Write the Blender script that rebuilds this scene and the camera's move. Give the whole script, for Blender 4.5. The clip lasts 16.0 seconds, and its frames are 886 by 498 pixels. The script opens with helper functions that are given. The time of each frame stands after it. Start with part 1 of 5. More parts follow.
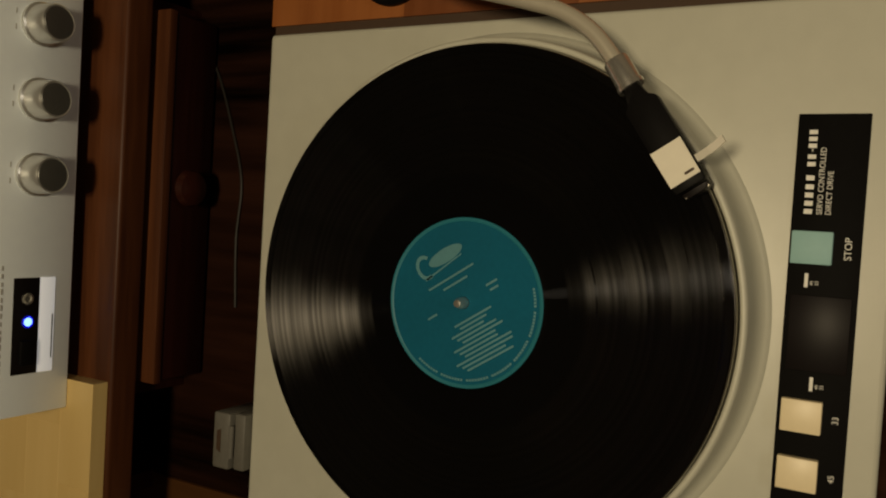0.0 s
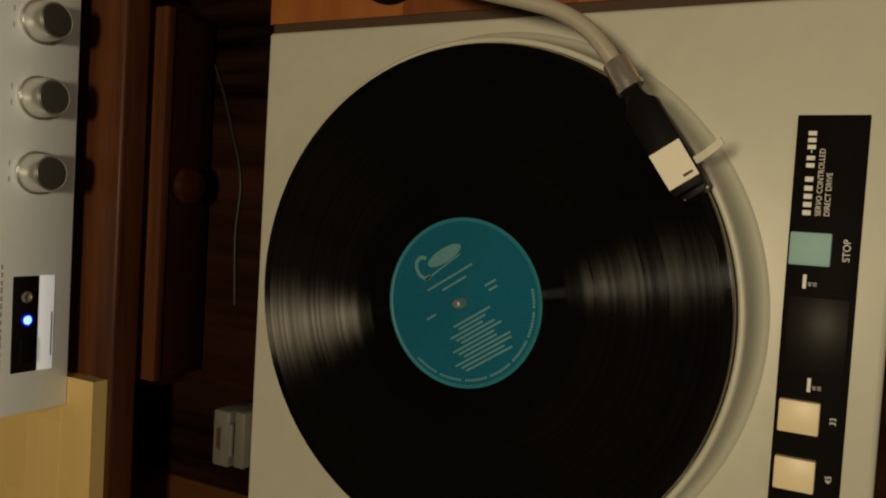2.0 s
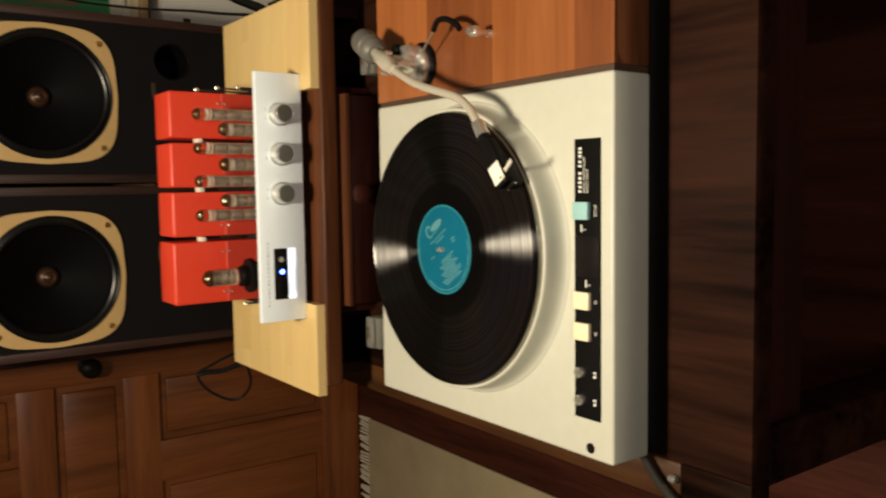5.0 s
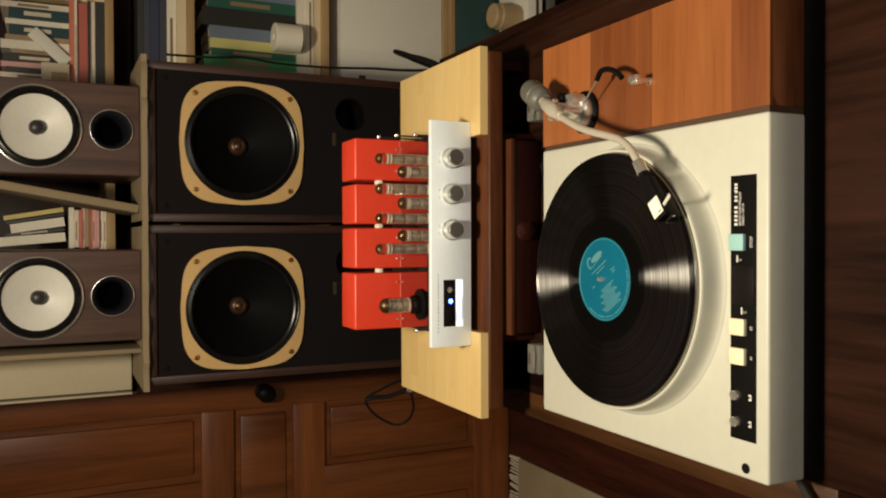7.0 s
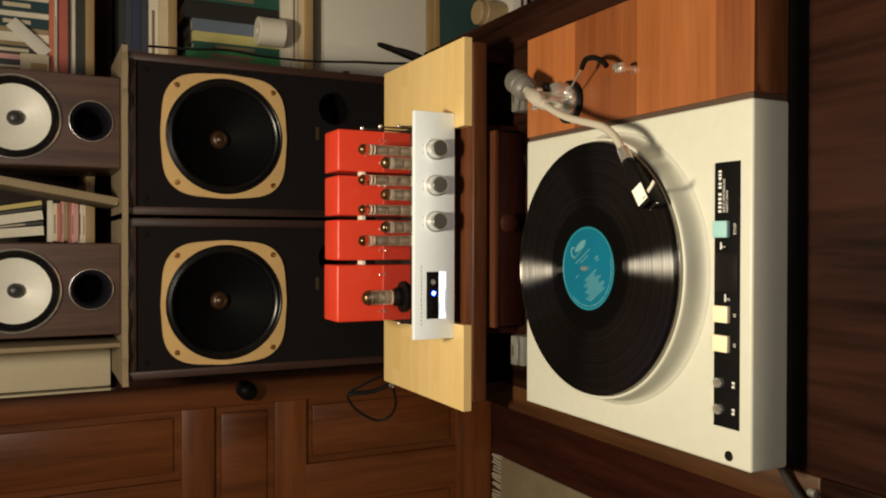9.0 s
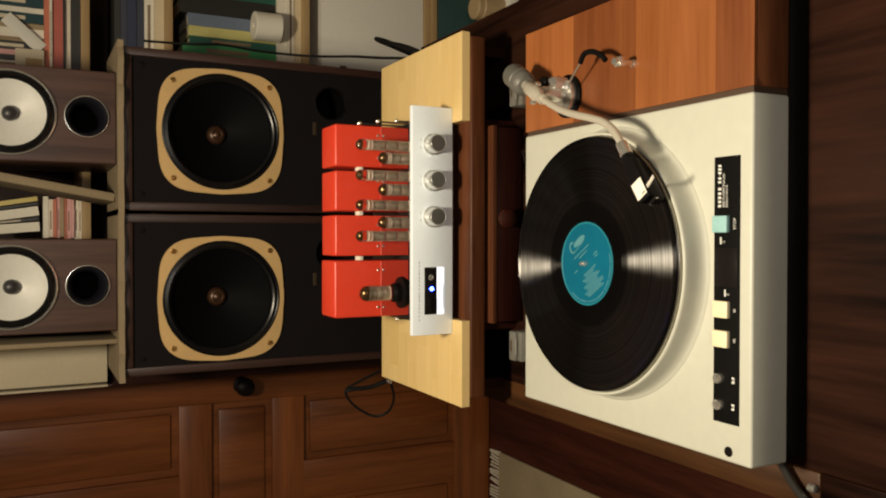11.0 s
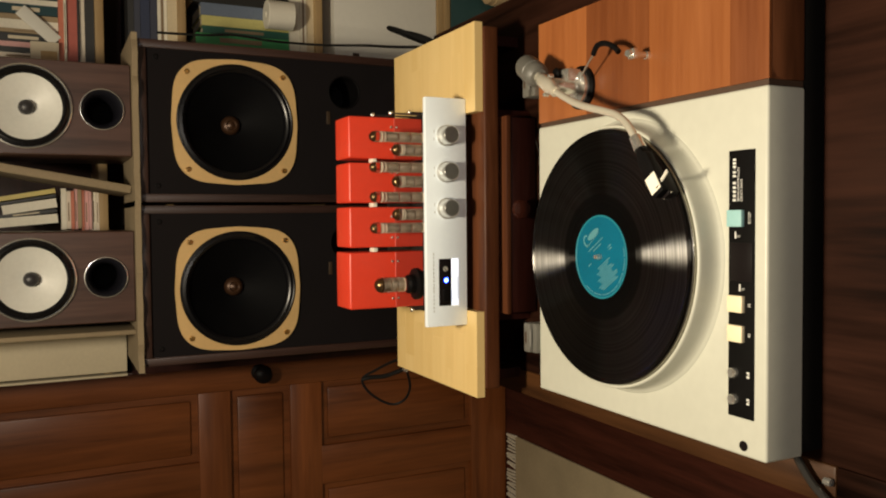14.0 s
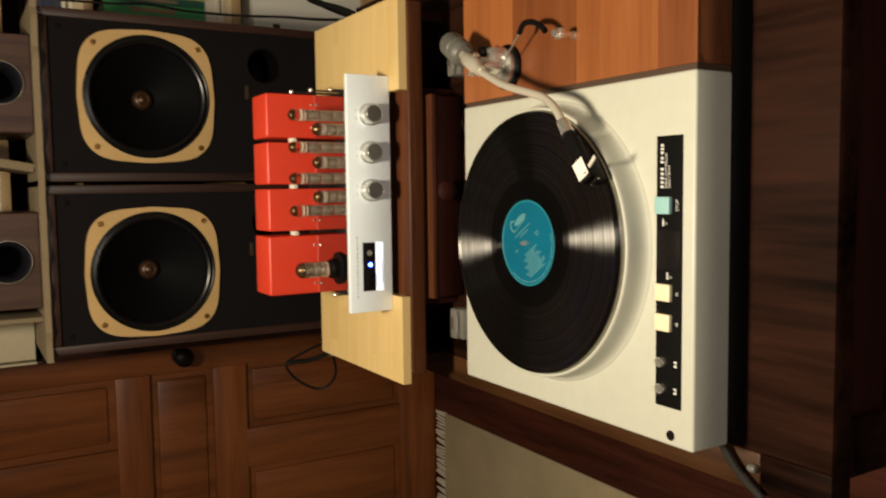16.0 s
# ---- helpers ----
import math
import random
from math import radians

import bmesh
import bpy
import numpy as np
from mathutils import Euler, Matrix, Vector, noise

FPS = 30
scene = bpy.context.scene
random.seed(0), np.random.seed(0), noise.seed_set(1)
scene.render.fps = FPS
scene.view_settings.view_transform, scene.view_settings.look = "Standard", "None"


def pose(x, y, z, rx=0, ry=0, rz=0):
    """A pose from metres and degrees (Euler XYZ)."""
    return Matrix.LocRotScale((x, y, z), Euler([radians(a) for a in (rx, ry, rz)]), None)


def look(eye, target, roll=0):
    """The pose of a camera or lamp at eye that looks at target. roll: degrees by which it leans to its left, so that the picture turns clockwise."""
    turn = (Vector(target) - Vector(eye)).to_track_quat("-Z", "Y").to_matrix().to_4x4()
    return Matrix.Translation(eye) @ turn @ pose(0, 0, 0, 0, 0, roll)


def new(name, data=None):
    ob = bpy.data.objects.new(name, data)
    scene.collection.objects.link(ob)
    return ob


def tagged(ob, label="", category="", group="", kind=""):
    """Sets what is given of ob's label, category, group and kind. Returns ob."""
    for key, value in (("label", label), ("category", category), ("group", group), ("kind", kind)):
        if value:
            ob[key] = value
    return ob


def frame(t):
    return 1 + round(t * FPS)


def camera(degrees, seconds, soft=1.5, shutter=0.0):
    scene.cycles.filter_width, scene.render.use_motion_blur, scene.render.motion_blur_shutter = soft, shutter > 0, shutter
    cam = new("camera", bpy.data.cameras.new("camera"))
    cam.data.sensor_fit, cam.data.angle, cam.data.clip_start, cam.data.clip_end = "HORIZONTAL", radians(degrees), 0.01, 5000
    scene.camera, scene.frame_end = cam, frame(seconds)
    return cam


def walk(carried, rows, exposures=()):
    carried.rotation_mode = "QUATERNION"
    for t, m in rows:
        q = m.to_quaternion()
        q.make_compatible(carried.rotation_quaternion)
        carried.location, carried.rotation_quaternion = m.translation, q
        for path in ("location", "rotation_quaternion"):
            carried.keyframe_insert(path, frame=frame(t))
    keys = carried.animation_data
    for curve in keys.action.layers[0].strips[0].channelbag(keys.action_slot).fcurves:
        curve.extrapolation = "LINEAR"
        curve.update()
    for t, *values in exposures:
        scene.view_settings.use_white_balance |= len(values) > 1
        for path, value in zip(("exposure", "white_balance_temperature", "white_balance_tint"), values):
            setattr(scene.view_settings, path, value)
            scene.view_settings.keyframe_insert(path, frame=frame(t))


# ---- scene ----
cam = camera(57.31, 16.0, soft=2.0, shutter=0.4)
PATH = [
    (0.0, (0.0484, -0.2144, 1.3025), (0.0112, 0.2638, 0.4251), -90.45),
    (0.5, (0.0540, -0.2156, 1.3025), (0.0042, 0.2645, 0.4266), -91.92),
    (1.0, (0.0545, -0.2146, 1.3032), (0.0100, 0.2652, 0.4269), -91.62),
    (1.5, (0.0517, -0.2146, 1.3021), (0.0116, 0.2629, 0.4244), -90.97),
    (2.0, (0.0537, -0.2145, 1.3025), (0.0057, 0.2625, 0.4249), -91.62),
    (2.5, (0.0537, -0.2153, 1.3025), (0.0010, 0.2627, 0.4257), -92.15),
    (3.0, (0.0540, -0.2352, 1.3053), (0.0298, 0.2492, 0.4308), -90.73),
    (3.5, (0.0437, -0.2920, 1.3224), (0.0891, 0.2241, 0.4671), -86.79),
    (4.0, (0.0459, -0.3985, 1.3367), (0.0625, 0.2307, 0.5596), -88.76),
    (4.5, (0.0663, -0.6200, 1.3749), (0.0176, 0.1453, 0.7331), -90.67),
    (5.0, (0.0698, -0.7286, 1.4131), (-0.0066, 0.0766, 0.8249), -94.06),
    (5.2, (0.0539, -0.7495, 1.4512), (0.0057, 0.0790, 0.8933), -92.39),
    (7.3, (0.0482, -0.8011, 1.4805), (0.0336, 0.1005, 1.0481), -90.67),
    (7.5, (0.0459, -0.8040, 1.4806), (0.0346, 0.0959, 1.0446), -90.65),
    (8.0, (0.0365, -0.8000, 1.4790), (0.0325, 0.0943, 1.0315), -90.06),
    (8.5, (0.0305, -0.7903, 1.4748), (0.0236, 0.1016, 1.0226), -90.02),
    (9.0, (0.0321, -0.7899, 1.4762), (0.0227, 0.1016, 1.0233), -90.16),
    (11.5, (0.0321, -0.7844, 1.4752), (0.0160, 0.1055, 1.0194), -90.48),
    (12.0, (0.0348, -0.7861, 1.4768), (0.0171, 0.1060, 1.0253), -90.73),
    (12.5, (0.0429, -0.7939, 1.4794), (0.0251, 0.1016, 1.0349), -91.02),
    (13.0, (0.0440, -0.7915, 1.4786), (0.0272, 0.1062, 1.0382), -91.16),
    (13.5, (0.0472, -0.7876, 1.4772), (0.0138, 0.1092, 1.0361), -91.72),
    (14.0, (0.0479, -0.7871, 1.4733), (0.0100, 0.1110, 1.0351), -91.60),
    (14.5, (0.0489, -0.7866, 1.4751), (0.0147, 0.1096, 1.0329), -91.60),
    (15.0, (0.0547, -0.7859, 1.4717), (0.0193, 0.1107, 1.0302), -91.88),
    (15.5, (0.0551, -0.7764, 1.4633), (0.0181, 0.1075, 0.9971), -91.77),
    (16.0, (0.0642, -0.7564, 1.4484), (-0.0098, 0.0988, 0.9354), -93.29),
]
# the clip's camera opens up as it pulls back from the bright deck
EXPOSURES = [(0.0, -1.84, 7650, 8), (2.6, -1.84, 7650, 8), (3.0, -1.55, 7500, 8), (3.5, -0.84, 7000, 9), (4.0, -0.28, 6600, 10), (4.5, -0.15, 6500, 10), (5.2, -0.15, 6500, 10), (16.0, -0.15, 6500, 10)]
walk(cam, [(t, look(eye, target, roll)) for t, eye, target, roll in PATH], EXPOSURES)

# ---- light: a warm ceiling lamp over the table and a weaker lamp on the wall behind ----
world = bpy.data.worlds.new("world")
scene.world = world
world.use_nodes = True
world.node_tree.nodes["Background"].inputs[0].default_value = (0.004, 0.0035, 0.003, 1)
world.node_tree.nodes["Background"].inputs[1].default_value = 0.2

Z = 0.88          # height of the record's surface above the floor
TOP = -0.115      # table top, from the record's surface


def lamp(name, loc, size, watts, colour):
    data = bpy.data.lights.new(name, "AREA")
    data.shape, data.size, data.energy, data.color = "DISK", size, watts, colour
    ob = new(name, data)
    ob.location = loc
    return ob


lamp("ceiling_lamp_light", (0.04, -0.24, 2.28), 0.20, 37.0, (1.0, 0.86, 0.635))
wall_light = lamp("wall_lamp_light", (0.35, -2.04, 1.95), 0.30, 10.0, (1.0, 0.95, 0.90))
wall_light.rotation_euler = (radians(40), 0, 0)


# ---- materials ----
def nodes_of(name):
    m = bpy.data.materials.new(name)
    m.use_nodes = True
    n, l = m.node_tree.nodes, m.node_tree.links
    return m, n, l, n["Principled BSDF"]


def plain(name, colour, rough=0.5, metal=0.0, vary=0.12, scale=40.0, bump=0.0, bump_scale=300.0, coat=0.0, spec=0.5, rvary=0.1):
    """A surface with large stains and fine grain."""
    m, n, l, b = nodes_of(name)
    tc = n.new("ShaderNodeTexCoord")
    big = n.new("ShaderNodeTexNoise")
    big.inputs["Scale"].default_value = scale * 0.2
    big.inputs["Detail"].default_value = 6
    fine = n.new("ShaderNodeTexNoise")
    fine.inputs["Scale"].default_value = scale * 6
    fine.inputs["Detail"].default_value = 4
    l.new(tc.outputs["Object"], big.inputs["Vector"])
    l.new(tc.outputs["Object"], fine.inputs["Vector"])
    add = n.new("ShaderNodeMath")
    add.operation = "ADD"
    l.new(big.outputs["Fac"], add.inputs[0])
    half = n.new("ShaderNodeMath")
    half.operation = "MULTIPLY"
    half.inputs[1].default_value = 0.5
    l.new(fine.outputs["Fac"], half.inputs[0])
    l.new(half.outputs[0], add.inputs[1])
    ramp = n.new("ShaderNodeValToRGB")
    lo = [max(0.0, c * (1 - vary)) for c in colour]
    hi = [min(1.0, c * (1 + vary)) for c in colour]
    ramp.color_ramp.elements[0].position, ramp.color_ramp.elements[0].color = 0.5, (*lo, 1)
    ramp.color_ramp.elements[1].position, ramp.color_ramp.elements[1].color = 1.0, (*hi, 1)
    l.new(add.outputs[0], ramp.inputs["Fac"])
    l.new(ramp.outputs["Color"], b.inputs["Base Color"])
    mr = n.new("ShaderNodeMapRange")
    mr.inputs["From Min"].default_value, mr.inputs["From Max"].default_value = 0.3, 0.7
    mr.inputs["To Min"].default_value, mr.inputs["To Max"].default_value = max(0.02, rough * (1 - rvary)), min(1, rough * (1 + rvary))
    l.new(big.outputs["Fac"], mr.inputs["Value"])
    l.new(mr.outputs["Result"], b.inputs["Roughness"])
    b.inputs["Metallic"].default_value = metal
    b.inputs["Specular IOR Level"].default_value = spec
    b.inputs["Coat Weight"].default_value = coat
    b.inputs["Coat Roughness"].default_value = 0.15
    if bump:
        t = n.new("ShaderNodeTexNoise")
        t.inputs["Scale"].default_value = bump_scale
        l.new(tc.outputs["Object"], t.inputs["Vector"])
        bp = n.new("ShaderNodeBump")
        bp.inputs["Strength"].default_value = bump
        bp.inputs["Distance"].default_value = 0.001
        l.new(t.outputs["Fac"], bp.inputs["Height"])
        l.new(bp.outputs["Normal"], b.inputs["Normal"])
    return m


def wood(name, dark, light, axis="y", rough=0.4, scale=1.0, coat=0.15, bump=0.15, spec=0.4, tones=(0.92, 1.05)):
    """Grain drawn out along one axis, with wider bands."""
    m, n, l, b = nodes_of(name)
    tc = n.new("ShaderNodeTexCoord")
    mp = n.new("ShaderNodeMapping")
    s = {"x": (2.0, 30.0, 30.0), "y": (30.0, 2.0, 30.0), "z": (30.0, 30.0, 2.0)}[axis]
    mp.inputs["Scale"].default_value = [v * scale for v in s]
    oi = n.new("ShaderNodeObjectInfo")
    shift = n.new("ShaderNodeVectorMath")
    shift.operation = "MULTIPLY_ADD"
    l.new(oi.outputs["Random"], shift.inputs[0])
    shift.inputs[1].default_value = (3.1, 2.7, 1.9)
    l.new(tc.outputs["Object"], shift.inputs[2])
    l.new(shift.outputs[0], mp.inputs["Vector"])
    a = n.new("ShaderNodeTexNoise")
    a.inputs["Scale"].default_value, a.inputs["Detail"].default_value, a.inputs["Distortion"].default_value = 1.0, 5, 0.6
    f = n.new("ShaderNodeTexNoise")
    f.inputs["Scale"].default_value, f.inputs["Detail"].default_value = 7.0, 6
    l.new(mp.outputs["Vector"], a.inputs["Vector"])
    l.new(mp.outputs["Vector"], f.inputs["Vector"])
    mix = n.new("ShaderNodeMath")
    mix.operation = "MULTIPLY_ADD"
    l.new(f.outputs["Fac"], mix.inputs[0])
    mix.inputs[1].default_value = 0.45
    l.new(a.outputs["Fac"], mix.inputs[2])
    ramp = n.new("ShaderNodeValToRGB")
    ramp.color_ramp.elements[0].position, ramp.color_ramp.elements[0].color = 0.50, (*dark, 1)
    ramp.color_ramp.elements[1].position, ramp.color_ramp.elements[1].color = 0.95, (*light, 1)
    l.new(mix.outputs[0], ramp.inputs["Fac"])
    tone = n.new("ShaderNodeMapRange")
    tone.inputs["To Min"].default_value, tone.inputs["To Max"].default_value = tones
    l.new(oi.outputs["Random"], tone.inputs["Value"])
    hsv = n.new("ShaderNodeHueSaturation")
    l.new(tone.outputs["Result"], hsv.inputs["Value"])
    l.new(ramp.outputs["Color"], hsv.inputs["Color"])
    l.new(hsv.outputs["Color"], b.inputs["Base Color"])
    mr = n.new("ShaderNodeMapRange")
    mr.inputs["To Min"].default_value, mr.inputs["To Max"].default_value = rough * 0.8, rough * 1.25
    l.new(f.outputs["Fac"], mr.inputs["Value"])
    l.new(mr.outputs["Result"], b.inputs["Roughness"])
    b.inputs["Specular IOR Level"].default_value = spec
    b.inputs["Coat Weight"].default_value = coat
    b.inputs["Coat Roughness"].default_value = 0.25
    bp = n.new("ShaderNodeBump")
    bp.inputs["Strength"].default_value, bp.inputs["Distance"].default_value = bump, 0.0006
    l.new(f.outputs["Fac"], bp.inputs["Height"])
    l.new(bp.outputs["Normal"], b.inputs["Normal"])
    return m


def glow(name, colour, strength):
    m, n, l, b = nodes_of(name)
    b.inputs["Base Color"].default_value = (*colour, 1)
    b.inputs["Emission Color"].default_value = (*colour, 1)
    b.inputs["Emission Strength"].default_value = strength
    return m


def clear(name, tint=(0.95, 0.93, 0.88), rough=0.02):
    m, n, l, b = nodes_of(name)
    b.inputs["Base Color"].default_value = (*tint, 1)
    b.inputs["Roughness"].default_value = rough
    b.inputs["Transmission Weight"].default_value = 1.0
    b.inputs["IOR"].default_value = 1.45
    return m


def vinyl(name):
    """Black vinyl, its gloss drawn round the spindle, with smoother bands between the tracks."""
    m, n, l, b = nodes_of(name)
    tc = n.new("ShaderNodeTexCoord")
    sep = n.new("ShaderNodeSeparateXYZ")
    l.new(tc.outputs["Object"], sep.inputs[0])
    cmb = n.new("ShaderNodeCombineXYZ")
    l.new(sep.outputs[0], cmb.inputs[0])
    l.new(sep.outputs[1], cmb.inputs[1])
    ln = n.new("ShaderNodeVectorMath")
    ln.operation = "LENGTH"
    l.new(cmb.outputs[0], ln.inputs[0])
    wide = n.new("ShaderNodeMath")
    wide.operation = "MULTIPLY"
    wide.inputs[1].default_value = 1 / 0.16
    l.new(ln.outputs["Value"], wide.inputs[0])
    ramp = n.new("ShaderNodeValToRGB")
    ramp.color_ramp.interpolation = "CONSTANT"
    e = ramp.color_ramp.elements
    e[0].position, e[0].color = 0.0, (0.16, 0.16, 0.16, 1)
    e[1].position, e[1].color = 0.40, (0.33, 0.33, 0.33, 1)
    for p, v in ((0.500, 0.275), (0.504, 0.324), (0.60, 0.287), (0.604, 0.343), (0.675, 0.275), (0.679, 0.313), (0.745, 0.287), (0.749, 0.347), (0.815, 0.275), (0.819, 0.324), (0.91, 0.223)):
        k = e.new(p)
        k.color = (v, v, v, 1)
    l.new(wide.outputs[0], ramp.inputs["Fac"])
    # the two walls of the groove lean towards and away from the spindle
    radial = n.new("ShaderNodeVectorMath")
    radial.operation = "NORMALIZE"
    l.new(cmb.outputs[0], radial.inputs[0])
    walls = []
    for lean in (-0.86, 0.86):
        nrm = n.new("ShaderNodeVectorMath")
        nrm.operation = "MULTIPLY_ADD"
        l.new(radial.outputs[0], nrm.inputs[0])
        nrm.inputs[1].default_value = (lean, lean, lean)
        nrm.inputs[2].default_value = (0, 0, 1)
        unit = n.new("ShaderNodeVectorMath")
        unit.operation = "NORMALIZE"
        l.new(nrm.outputs[0], unit.inputs[0])
        gl = n.new("ShaderNodeBsdfAnisotropic")
        gl.distribution = "BECKMANN"
        gl.inputs["Anisotropy"].default_value = 0.70
        l.new(ramp.outputs["Color"], gl.inputs["Roughness"])
        l.new(unit.outputs[0], gl.inputs["Normal"])
        walls.append(gl)
    ringpos = n.new("ShaderNodeCombineXYZ")
    l.new(ln.outputs["Value"], ringpos.inputs[0])
    t = n.new("ShaderNodeTexNoise")
    t.inputs["Scale"].default_value, t.inputs["Detail"].default_value = 900, 4
    l.new(ringpos.outputs[0], t.inputs["Vector"])
    bands = n.new("ShaderNodeTexNoise")
    bands.inputs["Scale"].default_value, bands.inputs["Detail"].default_value = 260, 5
    l.new(ringpos.outputs[0], bands.inputs["Vector"])
    shade = n.new("ShaderNodeValToRGB")
    shade.color_ramp.elements[0].position, shade.color_ramp.elements[0].color = 0.40, (0.45, 0.44, 0.42, 1)
    shade.color_ramp.elements[1].position, shade.color_ramp.elements[1].color = 0.64, (1, 0.97, 0.93, 1)
    l.new(bands.outputs["Fac"], shade.inputs["Fac"])
    for gl in walls:
        l.new(shade.outputs["Color"], gl.inputs["Color"])
    bp = n.new("ShaderNodeBump")
    bp.inputs["Strength"].default_value, bp.inputs["Distance"].default_value = 0.10, 0.0002
    l.new(t.outputs["Fac"], bp.inputs["Height"])
    l.new(bp.outputs["Normal"], b.inputs["Normal"])
    b.inputs["Base Color"].default_value = (0.0018, 0.0016, 0.0015, 1)
    b.inputs["Roughness"].default_value = 0.6
    b.inputs["Specular IOR Level"].default_value = 0.02
    tg = n.new("ShaderNodeTangent")
    tg.direction_type, tg.axis = "RADIAL", "Z"
    both = n.new("ShaderNodeMixShader")
    both.inputs[0].default_value = 0.5
    for i, gl in enumerate(walls):
        l.new(tg.outputs[0], gl.inputs["Tangent"])
        l.new(gl.outputs[0], both.inputs[i + 1])
    fr = n.new("ShaderNodeFresnel")
    fr.inputs["IOR"].default_value = 1.56
    # the run-out by the label has no grooves
    grooved = n.new("ShaderNodeMapRange")
    grooved.inputs["From Min"].default_value, grooved.inputs["From Max"].default_value = 0.455, 0.475
    grooved.inputs["To Min"].default_value = 0.12
    l.new(wide.outputs[0], grooved.inputs["Value"])
    gloss = n.new("ShaderNodeMath")
    gloss.operation = "MULTIPLY"
    l.new(fr.outputs[0], gloss.inputs[0])
    l.new(grooved.outputs["Result"], gloss.inputs[1])
    mix = n.new("ShaderNodeMixShader")
    l.new(gloss.outputs[0], mix.inputs[0])
    l.new(b.outputs[0], mix.inputs[1])
    l.new(both.outputs[0], mix.inputs[2])
    l.new(mix.outputs[0], n["Material Output"].inputs["Surface"])
    return m


M = {}
M["plate"] = plain("beige_grey_paint", (0.505, 0.505, 0.428), 0.40, vary=0.06, scale=12, bump=0.05, bump_scale=900)
M["walnut"] = wood("walnut_veneer", (0.130, 0.036, 0.010), (0.215, 0.067, 0.019), "x", 0.4, 0.7, 0.15, 0.06)
M["walnut_light"] = wood("walnut_veneer_light", (0.225, 0.068, 0.018), (0.34, 0.118, 0.034), "x", 0.4, 0.6, 0.15, 0.06)
M["gap"] = plain("dark_joint", (0.05, 0.025, 0.012), 0.7)
M["vinyl"] = vinyl("black_vinyl")
M["label"] = plain("teal_paper", (0.0015, 0.100, 0.168), 0.7, vary=0.12, scale=60, spec=0.10)
M["label_lip"] = plain("worn_teal_paper", (0.012, 0.165, 0.215), 0.45, vary=0.12, scale=80, spec=0.3)
M["label_print"] = plain("silver_print", (0.078, 0.24, 0.275), 0.5)
M["platter_alu"] = plain("polished_platter", (0.42, 0.40, 0.34), 0.24, 0.9, vary=0.04)
M["chrome"] = plain("satin_chrome", (0.80, 0.78, 0.72), 0.20, 0.85, vary=0.04)
M["armtube"] = plain("satin_arm_tube", (0.72, 0.67, 0.55), 0.25, 0.5, vary=0.04)
M["black"] = plain("black_plastic", (0.005, 0.0045, 0.0045), 0.5, vary=0.2, spec=0.07)
M["panel_black"] = plain("black_panel", (0.0045, 0.0042, 0.004), 0.6, vary=0.2, spec=0.05)
M["smoke"] = plain("smoked_window", (0.008, 0.006, 0.006), 0.4, vary=0.1, spec=0.10)
M["rubber"] = plain("black_rubber", (0.005, 0.0045, 0.004), 0.85, vary=0.2, bump=0.2, spec=0.06)
M["white_print"] = plain("white_print", (0.72, 0.71, 0.66), 0.5)
M["teal_key"] = plain("pale_teal_key", (0.28, 0.50, 0.50), 0.6, vary=0.05)
M["cream_key"] = plain("cream_key", (0.82, 0.70, 0.47), 0.4, vary=0.05)
M["knob"] = plain("turned_aluminium", (0.70, 0.70, 0.67), 0.30, 0.75, vary=0.03)
M["paper"] = plain("white_paper", (0.80, 0.76, 0.64), 0.7, vary=0.05)
M["hinge"] = plain("grey_plastic", (0.12, 0.115, 0.10), 0.5, vary=0.15)
M["table"] = wood("dark_table_wood", (0.0012, 0.0007, 0.0005), (0.034, 0.0130, 0.0078), "y", 0.5, 0.45, 0.0, 0.2, 0.02)
# lighter than the table top: lamp sheen as well as wear in the colour
M["sheen_table_edge"] = wood("sheen_table_edge_wood", (0.014, 0.006, 0.003), (0.090, 0.036, 0.0115), "y", 0.45, 0.4, 0.0, 0.15, 0.15)
M["redwood"] = wood("red_brown_wood", (0.080, 0.026, 0.010), (0.19, 0.066, 0.025), "x", 0.45, 0.8, 0.05, 0.15, 0.25)
M["riser_wood"] = wood("dark_riser_wood", (0.040, 0.012, 0.005), (0.110, 0.036, 0.013), "x", 0.45, 0.8, 0.05, 0.15, 0.2)
M["lift_metal"] = plain("bright_lift_metal", (0.80, 0.76, 0.66), 0.3, 0.25, vary=0.03)
M["polished_knob"] = plain("polished_dark_wood", (0.030, 0.008, 0.005), 0.18, vary=0.2, coat=0.6)
M["faint_print"] = plain("faint_grey_print", (0.42, 0.42, 0.41), 0.5)
M["plate_gold"] = plain("dull_gold_plate", (0.075, 0.05, 0.03), 0.4, 0.4)
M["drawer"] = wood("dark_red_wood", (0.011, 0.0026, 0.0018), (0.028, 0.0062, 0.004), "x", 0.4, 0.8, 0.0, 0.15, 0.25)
M["pine"] = wood("pale_pine", (0.64, 0.45, 0.18), (0.72, 0.53, 0.24), "x", 0.38, 0.35, 0.2, 0.05, tones=(0.988, 1.01))
M["silver"] = plain("anodised_faceplate", (0.84, 0.92, 1.0), 0.36, 0.05, vary=0.03, scale=20, bump=0.03, bump_scale=1200)
M["red"] = plain("red_enamel", (0.66, 0.045, 0.018), 0.42, vary=0.06, scale=15, coat=0.12)
M["red_dull"] = plain("dull_red_enamel", (0.46, 0.034, 0.016), 0.5, vary=0.08, scale=15)
M["chassis"] = plain("black_chassis", (0.015, 0.014, 0.014), 0.4)
M["glass"] = clear("tube_glass", (0.80, 0.76, 0.68))
M["getter"] = plain("brown_getter", (0.20, 0.12, 0.06), 0.15, 0.9)
M["tubemetal"] = plain("grey_tube_plate", (0.30, 0.25, 0.20), 0.35, 0.5)
